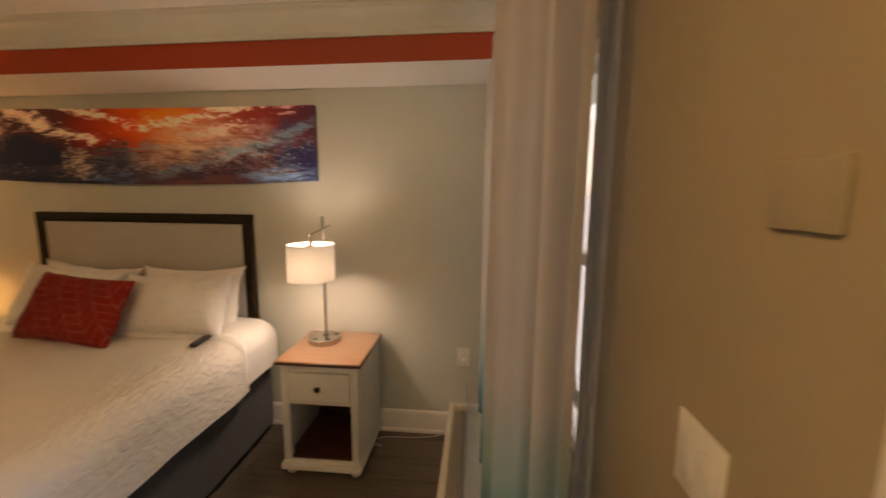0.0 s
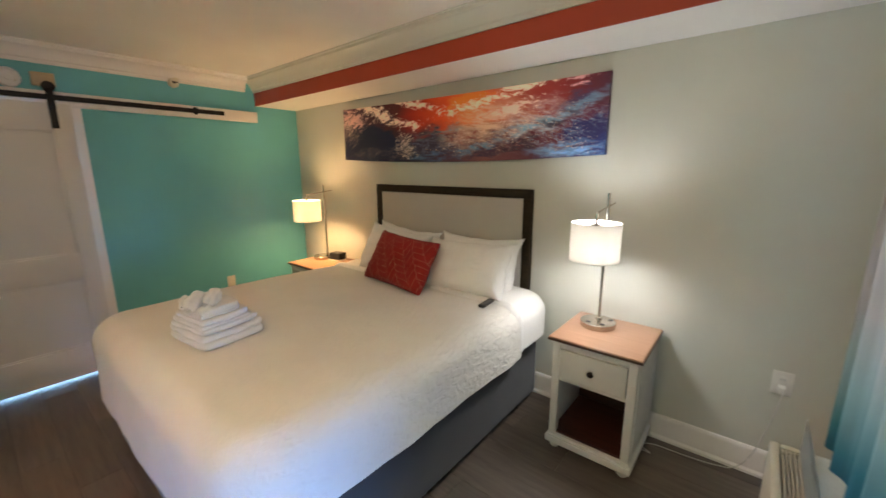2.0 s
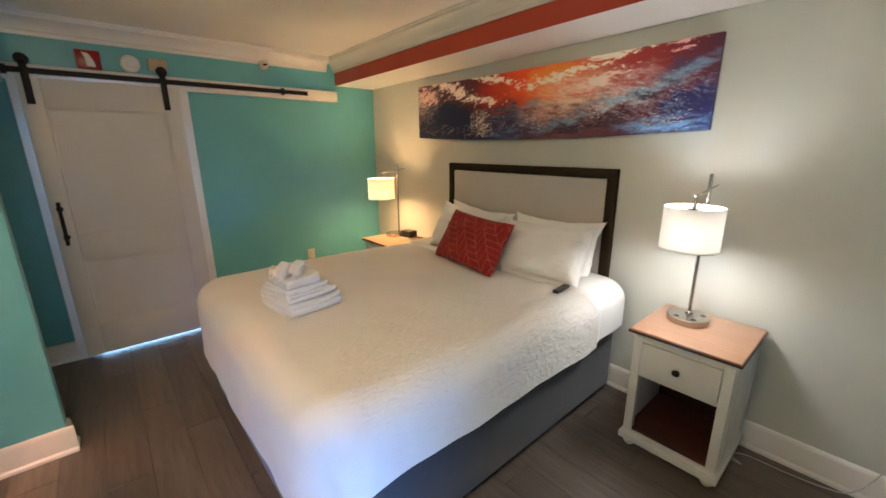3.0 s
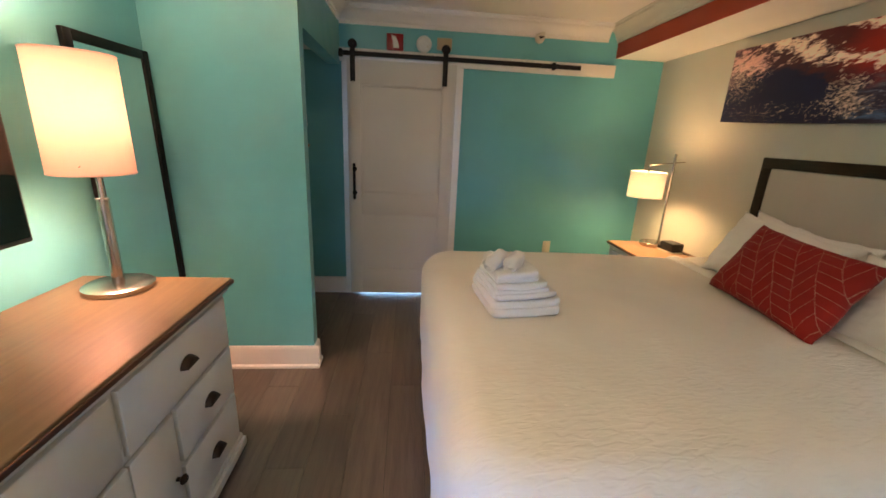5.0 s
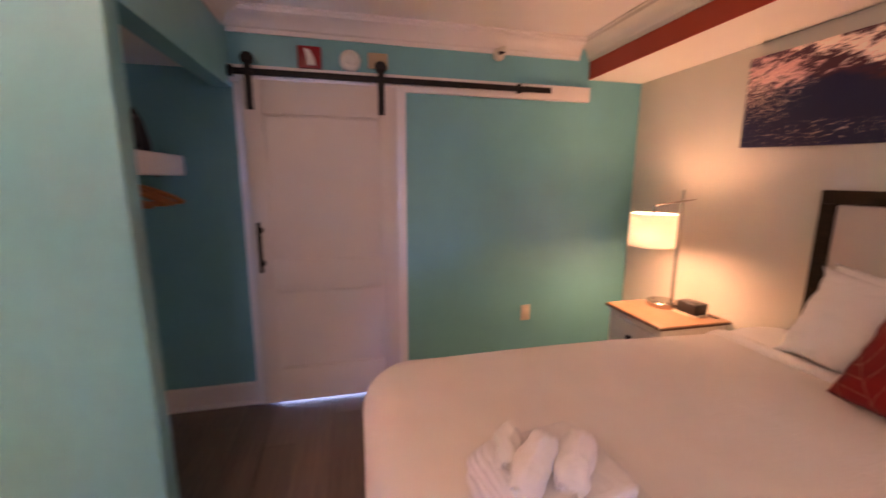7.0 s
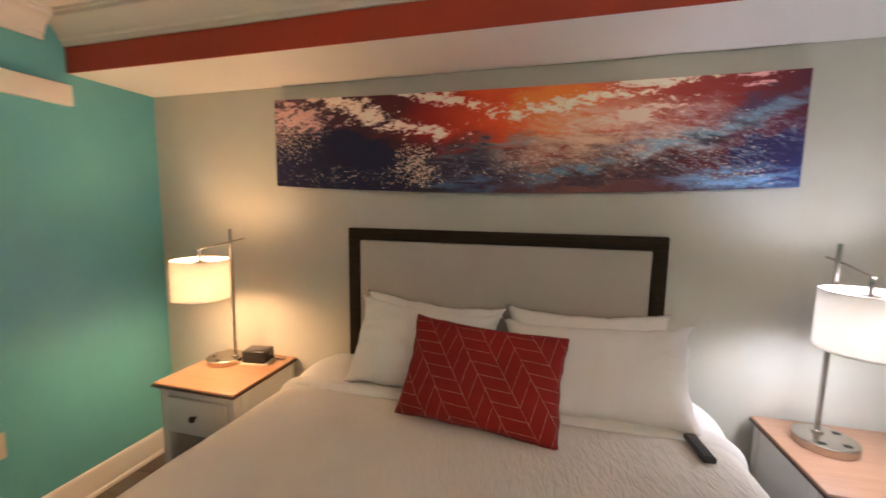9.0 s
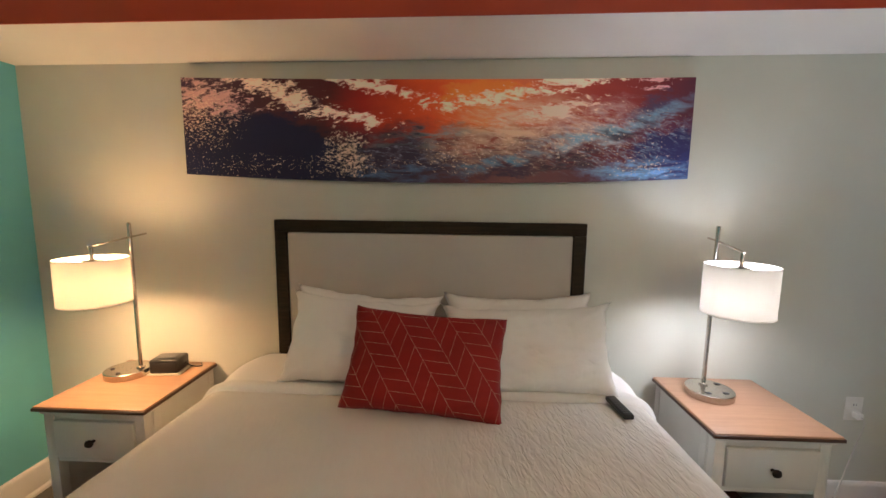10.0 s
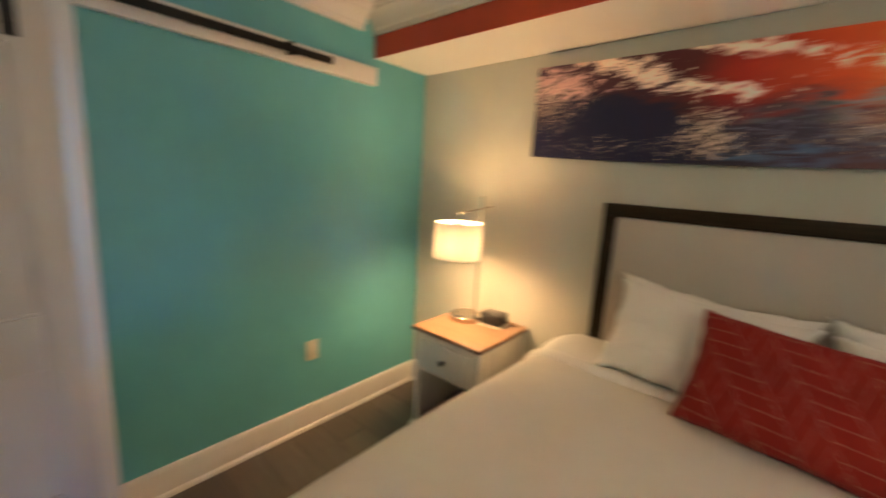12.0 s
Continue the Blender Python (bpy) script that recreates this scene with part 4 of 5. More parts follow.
def drape(bm, x0, x1, y0, y1, z, hem_side, hem_foot, corner=0.15, r=0.085, nx=100, ny=110, ripple=0.006, thick=0.014, seed=0.0):
    """Cloth over a mattress: flat above, bent over the two sides and the foot, hanging to the hems."""
    ds = z - hem_side - r + r * math.pi / 2
    df = z - hem_foot - r + r * math.pi / 2
    lx0, lx1 = x0 + r - ds, x1 - r + ds
    ly0 = y0 + r - df if hem_foot is not None else y0
    grid = []
    for j in range(ny + 1):
        v = ly0 + (y1 - ly0) * j / ny
        row = []
        for i in range(nx + 1):
            u = lx0 + (lx1 - lx0) * i / nx
            qx, qy = min(max(u, x0 + corner), x1 - corner), max(v, y0 + corner)
            dx, dy = u - qx, v - qy
            fx, fy = abs(dx) / (corner - r + ds), abs(dy) / (corner - r + df)
            k = max(fx, fy)
            if k < 1e-6:
                px, py, pz = u, v, z
            else:
                a = math.atan2(fy, fx)
                ux, uy = math.copysign(math.cos(a), dx), -math.sin(a)
                cc = math.cos(a) ** 2
                hem = hem_side * cc + hem_foot * (1 - cc)
                span = corner - r + (ds * cc + df * (1 - cc))
                d = k * span
                flat = corner - r
                if d <= flat:
                    px, py, pz = qx + ux * d, qy + uy * d, z
                else:
                    b = min((d - flat) / r, math.pi / 2)
                    out = flat + r * math.sin(b)
                    pz = z - r * (1 - math.cos(b)) - max(d - flat - r * math.pi / 2, 0)
                    depth = (z - pz) / (z - hem)
                    out += 0.005 * depth * math.sin(u * 7 + v * 9 + seed) + 0.007 * depth * noise.noise(Vector((u * 6, v * 6, seed))) + 0.003 * depth
                    px, py = qx + ux * out, qy + uy * out
            pz += CROWN_UP * min(1.0, max(0.0, (y1 - v) / 0.55)) * min(1.0, max(0.0, (pz - 0.5) / 0.2))
            pz += ripple * noise.noise(Vector((u * 2.2, v * 2.2, 3.0 + seed))) + ripple * 0.3 * noise.noise(Vector((u * 7, v * 7, seed)))
            row.append(bm.verts.new((px, py, pz)))
        grid.append(row)
    for j in range(ny):
        for i in range(nx):
            bm.faces.new((grid[j][i], grid[j][i + 1], grid[j + 1][i + 1], grid[j + 1][i]))
    bmesh.ops.remove_doubles(bm, verts=bm.verts[:], dist=0.0008)
    bmesh.ops.recalc_face_normals(bm, faces=bm.faces[:])
    bmesh.ops.solidify(bm, geom=bm.faces[:], thickness=thick)


FOLD = 3.565
quilt = thing("quilt", pose(BX, 2.0, 0), "off-white matelasse quilt spread over the bed, hanging at the foot", "quilt")
bm = bmesh.new()
drape(bm, -BW - 0.11, BW + 0.115, -0.09, FOLD - 2.0, TOPZ + 0.012, 0.505, 0.37, corner=0.20, r=0.13)
part("cover", bm, QUILT, quilt, smooth=80)
bm = bmesh.new()
tube(bm, [(-BW + 0.03 + 0.103 * k, FOLD - 2.0 - 0.002, TOPZ + 0.014) for k in range(16)], 0.006, 8)
part("hem", bm, QUILT, quilt)
sheet = thing("top_sheet", pose(BX, 2.0, 0), "white sheet turned back over the quilt on the bed", "sheet")


def strip(bm, x0, x1, y0, y1, z, hem, r, lift, seed, n=110, m=14, thick=0.008):
    """A band of cloth across the bed with both ends hanging over the sides."""
    ds = z - hem - r + r * math.pi / 2
    grid = []
    for j in range(m + 1):
        h = j / m
        row = []
        for i in range(n + 1):
            u = x0 + r - ds + (x1 - x0 - 2 * r + 2 * ds) * i / n
            zz = z + lift * math.sin(math.pi * h) ** 0.6
            if u < x0 + r or u > x1 - r:
                e, sg = (x0 + r - u, -1) if u < x0 + r else (u - x1 + r, 1)
                a = min(e / r, math.pi / 2)
                px = (x0 + r if sg < 0 else x1 - r) + sg * (r * math.sin(a) + lift * math.sin(math.pi * h) * math.sin(a))
                pz = zz - r * (1 - math.cos(a)) - max(e - r * math.pi / 2, 0)
            else:
                px, pz = u, zz
            wob = 0.012 * noise.noise(Vector((u * 3.0, seed, h)))
            row.append(bm.verts.new((px, y0 + (y1 - y0) * h + wob, pz + 0.004 * noise.noise(Vector((u * 8, h * 3, seed))))))
        grid.append(row)
    for j in range(m):
        for i in range(n):
            bm.faces.new((grid[j][i], grid[j][i + 1], grid[j + 1][i + 1], grid[j + 1][i]))
    bmesh.ops.recalc_face_normals(bm, faces=bm.faces[:])
    bmesh.ops.solidify(bm, geom=bm.faces[:], thickness=thick)


bm = bmesh.new()
strip(bm, -BW - 0.09, BW + 0.103, 1.515, 1.600, TOPZ + 0.016, 0.525, 0.12, 0.020, 1.0)
part("turned_edge", bm, SHEET, sheet, smooth=80)
bm = bmesh.new()
strip(bm, -BW - 0.08, BW + 0.09, 1.56, 1.93, TOPZ + 0.004, 0.515, 0.12, 0.03, 5.0)
part("cover", bm, SHEET, sheet, smooth=80)


def pillow_mesh(bm, w, h, t, pinch=0.5, seed=0.0, n=56, slack=1.0):
    """A stuffed pillow in the xy plane, its corners drawn out."""
    for side in (1, -1):
        grid = []
        for j in range(n + 1):
            row = []
            for i in range(n + 1):
                a, b = 2 * i / n - 1, 2 * j / n - 1
                ear = (abs(a * b)) ** 7 * (slack * 2.6 - 1.6)
                ex = w / 2 * a * (1 - 0.05 * (1 - b * b) * abs(a) ** 3) * (1 + 0.085 * ear)
                ey = h / 2 * b * (1 - 0.07 * (1 - a * a) * abs(b) ** 3) * (1 + 0.085 * ear)
                ex += slack * 0.012 * abs(a) ** 3 * noise.noise(Vector((b * 3.0, a, seed * 3)))
                ey += slack * (0.012 * abs(b) ** 3 * noise.noise(Vector((a * 2.2, b, seed * 5 + 2))) + 0.005 * abs(b) ** 6 * noise.noise(Vector((a * 8, b, seed * 7))))
                k = max(0.0, (1 - abs(a) ** 3.2) * (1 - abs(b) ** 2.8)) ** pinch
                zz = side * t / 2 * k * (1 - 0.12 * b)
                zz += slack * 0.030 * k * noise.noise(Vector((a * 2.0, b * 1.8, seed + side)))
                fold = noise.noise(Vector(((a + b) * 1.1 * side, (a - b) * 5.0, seed)))
                zz -= side * slack * 0.020 * k ** 0.5 * (a * a + b * b) / 2 * max(0.0, 0.45 - abs(fold)) * 1.6 
                zz += slack * 0.004 * k ** 0.4 * noise.noise(Vector((a * 7, b * 7, seed)))
                zz += slack * 0.010 * ear * noise.noise(Vector((a * 3, b * 3, seed)))
                row.append(bm.verts.new((ex, ey, zz)))
            grid.append(row)
        for j in range(n):
            for i in range(n):
                bm.faces.new((grid[j][i], grid[j][i + 1], grid[j + 1][i + 1], grid[j + 1][i]))
    bmesh.ops.remove_doubles(bm, verts=bm.verts[:], dist=0.0005)
    bmesh.ops.recalc_face_normals(bm, faces=bm.faces[:])


def pillow(name, m, w, h, t, material, label, group, seed):
    p = thing(name, m, label, "pillow", group)
    bm = bmesh.new()
    pillow_mesh(bm, w, h, t, 0.42, seed, 44, 0.62 if name == "red_cushion" else 1.0)
    part("cover", bm, material, p, smooth=180)
    if name == "white_pillow":
        return p
    w, h = w * 0.985, h * 0.985
    bm = bmesh.new()
    edge = []
    for k in range(48):
        a = 2 * math.pi * k / 48
        c, s = math.cos(a), math.sin(a)
        q = 1 / max(abs(c), abs(s))
        u, v = c * q, s * q
        round_off = 1 - 0.045 * abs(u * v) ** 7
        u, v = u * round_off, v * round_off
        edge.append((w / 2 * u * (1 - 0.06 * (1 - v * v)), h / 2 * v * (1 - 0.08 * (1 - u * u)), 0))
    tube(bm, edge + [edge[0]], 0.0035, 6)
    part("piping", bm, material, p)
    return p


def standing(x, y, z, lean, tilt=0.0, turn=0.0):
    """Pose of a pillow whose middle is at x, y, z; it leans back by lean degrees from upright."""
    return pose(x, y, z, 90 - lean, 0, turn) @ pose(0, 0, 0, 0, 0, tilt)


G = "white pillows on the bed"
pillow("white_pillow", standing(1.755, 3.79, 0.940, 20, -4, 0), 0.64, 0.43, 0.19, PILLOW_WHITE, "plump white bed pillow against the headboard", G, 1.0)
pillow("white_pillow", standing(2.460, 3.80, 0.938, 18, 1, 0), 0.63, 0.43, 0.19, PILLOW_WHITE, "plump white bed pillow against the headboard", G, 2.0)
pillow("white_pillow", standing(1.768, 3.680, 0.972, 27, -5, 3), 0.61, 0.375, 0.20, PILLOW_WHITE, "white bed pillow leaning on another behind a red cushion", G, 3.0)
pillow("white_pillow", standing(2.475, 3.650, 0.968, 27, 3, -4), 0.67, 0.36, 0.20, PILLOW_WHITE, "white bed pillow leaning on another behind a red cushion", G, 4.0)
pillow("red_cushion", standing(2.066, 3.455, 0.985, 30, -3.4, -2), 0.585, 0.375, 0.14, CUSHION, "red oblong cushion with a pale herringbone print", "", 6.0)

remote = thing("remote_control", pose(2.778, 3.452, TOPZ + 0.028, 0, 0, 6), "black remote control lying on the quilt", "remote control")
bm = bmesh.new()
box(bm, (-0.019, -0.07, 0), (0.019, 0.07, 0.018), 0.005, 3)
part("body", bm, BLACK_PLASTIC, remote)
bm = bmesh.new()
for j in range(9):
    for i in range(3):
        box(bm, (-0.0135 + i * 0.0100, -0.055 + j * 0.012, 0.018), (-0.0065 + i * 0.0100, -0.049 + j * 0.012, 0.0192))
part("buttons", bm, plastic("grey_rubber", (0.12, 0.12, 0.12), 0.6), remote, "small grey rubber buttons")


def folded(bm, w, d, h, layers, seed, k, p=0.15):
    """One rounded layer, number k, of a folded towel."""
    t = h / layers
    if k < layers:
        z = k * t
        s = 0.014 * noise.noise(Vector((k * 3.1 + 0.4, seed + 0.3, 0.2)))
        m = bmesh.ops.create_grid(bm, x_segments=1, y_segments=1, size=0.5)
        bmesh.ops.delete(bm, geom=m["verts"], context="VERTS")
        n, rows = 88, 9
        grid = []
        for j in range(rows + 1):
            b = -math.pi / 2 + math.pi * j / rows
            row = []
            for i in range(n):
                a = 2 * math.pi * i / n
                c, q = math.cos(a), math.sin(a)
                ex = (w / 2 - t * 0.35) * math.copysign(abs(c) ** p, c)
                ey = (d / 2 - t * 0.35) * math.copysign(abs(q) ** p, q)
                rr = math.cos(b) ** 0.38 if abs(b) < math.pi / 2 - 1e-6 else 0.0
                nx, ny = math.copysign(abs(c) ** p, c), math.copysign(abs(q) ** p, q)
                x = ex * (0.9 + 0.1 * rr) + nx * t * 0.35 * rr + s
                y = ey * (0.9 + 0.1 * rr) + ny * t * 0.35 * rr
                zz = z + t / 2 + t / 2 * math.sin(b) * 1.04
                o = 0.007 * noise.noise(Vector((x * 9, y * 9, zz * 22 + seed))) + 0.003 * noise.noise(Vector((x * 34, y * 34, zz * 30 + seed)))
                bulge = max(0.0, x / w * 2 - 0.45) * 0.012 * math.sin(k * 2.2 + seed)
                zz += bulge
                row.append(bm.verts.new((x + o, y + o, zz + o)))
            grid.append(row)
        for j in range(rows):
            for i in range(n):
                bm.faces.new((grid[j][i], grid[j][(i + 1) % n], grid[j + 1][(i + 1) % n], grid[j + 1][i]))
        bm.faces.new(grid[0][::-1])
        bm.faces.new(grid[-1])
    bmesh.ops.recalc_face_normals(bm, faces=bm.faces[:])


TX, TY = 2.0, 2.275
tz = TOPZ + 0.036
for name, turn, folds in (
        ("bath_towel", 7, ((0.350, 0.305, 0.036, 0.0, 0.0), (0.342, 0.305, 0.032, 0.002, 0.004), (0.320, 0.275, 0.024, 0.010, -0.008))),
        ("hand_towel", 6, ((0.285, 0.245, 0.026, 0.026, -0.022), (0.270, 0.230, 0.022, 0.030, -0.026))),
        ("hand_towel", 8, ((0.165, 0.195, 0.026, 0.076, -0.044), (0.152, 0.182, 0.022, 0.078, -0.048)))):
    tw = thing(name, pose(TX, TY, tz, 0, 0, turn), "folded white terry %s in a stack on the bed" % name.replace("_", " "), "towel", "towels stacked on the bed")
    base = 0.0
    for k, (w, d, h, dx, dy) in enumerate(folds):
        bm = bmesh.new()
        w, d = w * 0.94, d * 0.94
        folded(bm, w, d, h * 1.12, 1, turn + k * 3.7, 0)
        for v in bm.verts:
            far = max(0.0, v.co.y / d * 2)
            v.co += Vector((dx, dy, base + 0.010 * far * far * (k + 0.4) * math.sin(turn + k)))
        part("fold", bm, TOWEL, tw, smooth=70)
        base += h
    tz += base


def rolled(name, m, length, r, seed, label):
    """A small cloth rolled up along x, its outer end showing the coil."""
    tw = thing(name, m, label, "towel", "towels stacked on the bed")
    bm = bmesh.new()
    rings = []
    nn, mm = 28, 18
    for i in range(mm + 1):
        h = i / mm
        row = []
        for q in range(nn):
            an = 2 * math.pi * q / nn
            rr = r * (1 - 0.30 * abs(2 * h - 1) ** 5) * (1 + 0.18 * noise.noise(Vector((math.cos(an) * 1.6, math.sin(an) * 1.6, h * 3 + seed))))
            rr += 0.0022 * math.sin(3 * an + 9 * h + seed)
            if q in (4, 5):
                rr *= 0.90
            row.append(bm.verts.new((-length / 2 + length * h, rr * math.cos(an), r + rr * math.sin(an))))
        rings.append(row)
    for r0, r1 in zip(rings, rings[1:]):
        for q in range(nn):
            bm.faces.new((r0[q], r0[(q + 1) % nn], r1[(q + 1) % nn], r1[q]))
    for row, sg in ((rings[0], -1), (rings[-1], 1)):
        c = Vector((row[0].co.x, 0, r))
        outer = row
        for share, push in ((0.80, 0.004), (0.62, -0.006), (0.45, 0.003), (0.22, -0.007)):
            inner = [bm.verts.new(Vector((c.x, 0, c.z)) + (v.co - c) * share + Vector((sg * push, 0, 0))) for v in row]
            for q in range(nn):
                bm.faces.new((outer[q], outer[(q + 1) % nn], inner[(q + 1) % nn], inner[q]))
            outer = inner
        bm.faces.new(outer)
    bmesh.ops.recalc_face_normals(bm, faces=bm.faces[:])
    part("cloth", bm, TOWEL, tw, smooth=60)
    return tw


WL = "rolled white washcloth on top of the towel stack"
rolled("washcloth", pose(TX + 0.082, TY - 0.098, tz - 0.002, 0, 20, -50), 0.105, 0.030, 1.0, WL)
rolled("washcloth", pose(TX + 0.090, TY - 0.030, tz - 0.002, 0, 20, -44), 0.100, 0.030, 6.0, WL)
rolled("washcloth", pose(TX + 0.020, TY - 0.120, tz - 0.016, 0, 4, -20), 0.085, 0.026, 9.0, WL)

# ---- painting over the bed ----
art = thing("canvas_print", pose(0.858, N - 0.042, 1.69), "wide canvas print of a breaking wave in orange, red and navy", "wall art")
bm = bmesh.new()
n, m2 = 40, 6
PL, PH = 2.374, 0.448
grid = []
for j in range(m2 + 1):
    row = []
    for i in range(n + 1):
        a, h = i / n, j / m2
        sag = 4 * a * (1 - a)
        row.append(bm.verts.new((PL * a, -0.006 * sag, (-0.03 * sag) * (1 - h) + (PH - 0.010 * sag) * h)))
    grid.append(row)
for j in range(m2):
    for i in range(n):
        bm.faces.new((grid[j][i], grid[j][i + 1], grid[j + 1][i + 1], grid[j + 1][i]))
bmesh.ops.recalc_face_normals(bm, faces=bm.faces[:])
if bm.faces[:][0].normal.y > 0:
    bmesh.ops.reverse_faces(bm, faces=bm.faces[:])
bmesh.ops.solidify(bm, geom=bm.faces[:], thickness=0.034)
part("canvas", bm, WAVE, art, smooth=30)
for z in (0.02, PH - 0.05):
    bm = bmesh.new()
    box(bm, (0.03, 0.030, z), (PL - 0.03, 0.041, z + 0.03))
    part("stretcher_bar", bm, HANGER_WOOD, art)

# ---- nightstands ----


def nightstand(m, label):
    """Its origin is the middle of its foot print; it faces -y."""
    ns = thing("nightstand", m, label, "nightstand", "nightstands beside the bed")
    w, d = 0.215, 0.225
    bm = bmesh.new()
    box(bm, (-w - 0.02, -d - 0.022, 0.700), (w + 0.02, d + 0.005, 0.724), 0.005, 3)
    top = part("top", bm, TOP_WOOD, ns, "honey maple top with a dark edge")
    bm = bmesh.new()
    t = 0.0035
    for a, b in (((-w - 0.02 - t, -d - 0.022 - t, 0.702), (w + 0.02 + t, -d - 0.022, 0.716)), ((-w - 0.02 - t, -d - 0.022, 0.702), (-w - 0.02, d + 0.005, 0.716)), ((w + 0.02, -d - 0.022, 0.702), (w + 0.02 + t, d + 0.005, 0.716))):
        box(bm, a, b, 0.0015)
    part("edge", bm, TOP_EDGE, top)
    bm = bmesh.new()
    box(bm, (-w - 0.008, -d - 0.010, 0.682), (w + 0.008, d, 0.700), 0.006, 3)
    part("moulding", bm, CREAM, ns)
    for s in (-1, 1):
        bm = bmesh.new()
        box(bm, (s * w, -d + 0.04, 0.10), (s * (w - 0.016), d, 0.682), 0.0015)
        box(bm, (s * (w + 0.004), -d + 0.045, 0.10), (s * w, -d + 0.085, 0.682), 0.001)
        box(bm, (s * (w + 0.004), d - 0.04, 0.10), (s * w, d, 0.682), 0.001)
        part("side_panel", bm, CREAM, ns)
        bm = bmesh.new()
        box(bm, (s * w, -d, 0.10), (s * (w - 0.042), -d + 0.04, 0.682), 0.003)
        part("stile", bm, CREAM, ns)
    for z0, z1 in ((0.655, 0.682), (0.455, 0.478)):
        bm = bmesh.new()
        box(bm, (-w + 0.042, -d + 0.004, z0), (w - 0.042, -d + 0.03, z1), 0.002)
        part("rail", bm, CREAM, ns)
    bm = bmesh.new()
    box(bm, (-w + 0.045, -d - 0.008, 0.482), (w - 0.045, -d + 0.02, 0.651), 0.004, 2)
    dr = part("drawer_front", bm, CREAM, ns)
    bm = bmesh.new()
    turned(bm, [(0.007, 0.0), (0.007, 0.012), (0.016, 0.018), (0.0175, 0.024), (0.012, 0.031), (0.002, 0.033)], (0, 0, 0), 24, 1)
    for v in bm.verts:
        v.co = Vector((v.co.x, -d - 0.008 - v.co.y, v.co.z + 0.566))
    bmesh.ops.recalc_face_normals(bm, faces=bm.faces[:])
    part("knob", bm, BRONZE, dr, "dark bronze round knob")
    bm = bmesh.new()
    box(bm, (-w + 0.016, -d + 0.03, 0.455), (w - 0.016, d - 0.012, 0.467))
    part("drawer_bottom", bm, CREAM, ns)
    bm = bmesh.new()
    box(bm, (-w + 0.016, d - 0.012, 0.12), (w - 0.016, d, 0.682))
    part("back", bm, SHELF_WOOD, ns, "brown back panel")
    bm = bmesh.new()
    box(bm, (-w + 0.016, -d + 0.012, 0.105), (w - 0.016, d - 0.012, 0.12), 0.001)
    part("shelf", bm, SHELF_WOOD, ns, "dark brown inner shelf")
    bm = bmesh.new()
    box(bm, (-w - 0.014, -d - 0.016, 0.045), (w + 0.014, d, 0.085), 0.004, 2)
    box(bm, (-w - 0.006, -d - 0.008, 0.085), (w + 0.006, d, 0.102), 0.006, 3)
    part("plinth", bm, CREAM, ns)
    for x in (-w + 0.03, w - 0.03):
        for y in (-d + 0.03, d - 0.03):
            bm = bmesh.new()
            turned(bm, [(0.018, 0.0), (0.028, 0.012), (0.031, 0.025), (0.024, 0.04), (0.026, 0.045)], (x, y, 0), 20)
            part("foot", bm, CREAM, ns)
    return ns


nightstand(pose(3.390, 3.740, FLOOR) @ Matrix.Diagonal((1, 1, 0.9448, 1)), "cream painted nightstand with maple top and open shelf, holding a lamp")
nightstand(pose(0.692, 3.758, FLOOR) @ Matrix.Diagonal((1, 1, 0.9448, 1)), "cream painted nightstand with maple top, holding a lamp and clock")


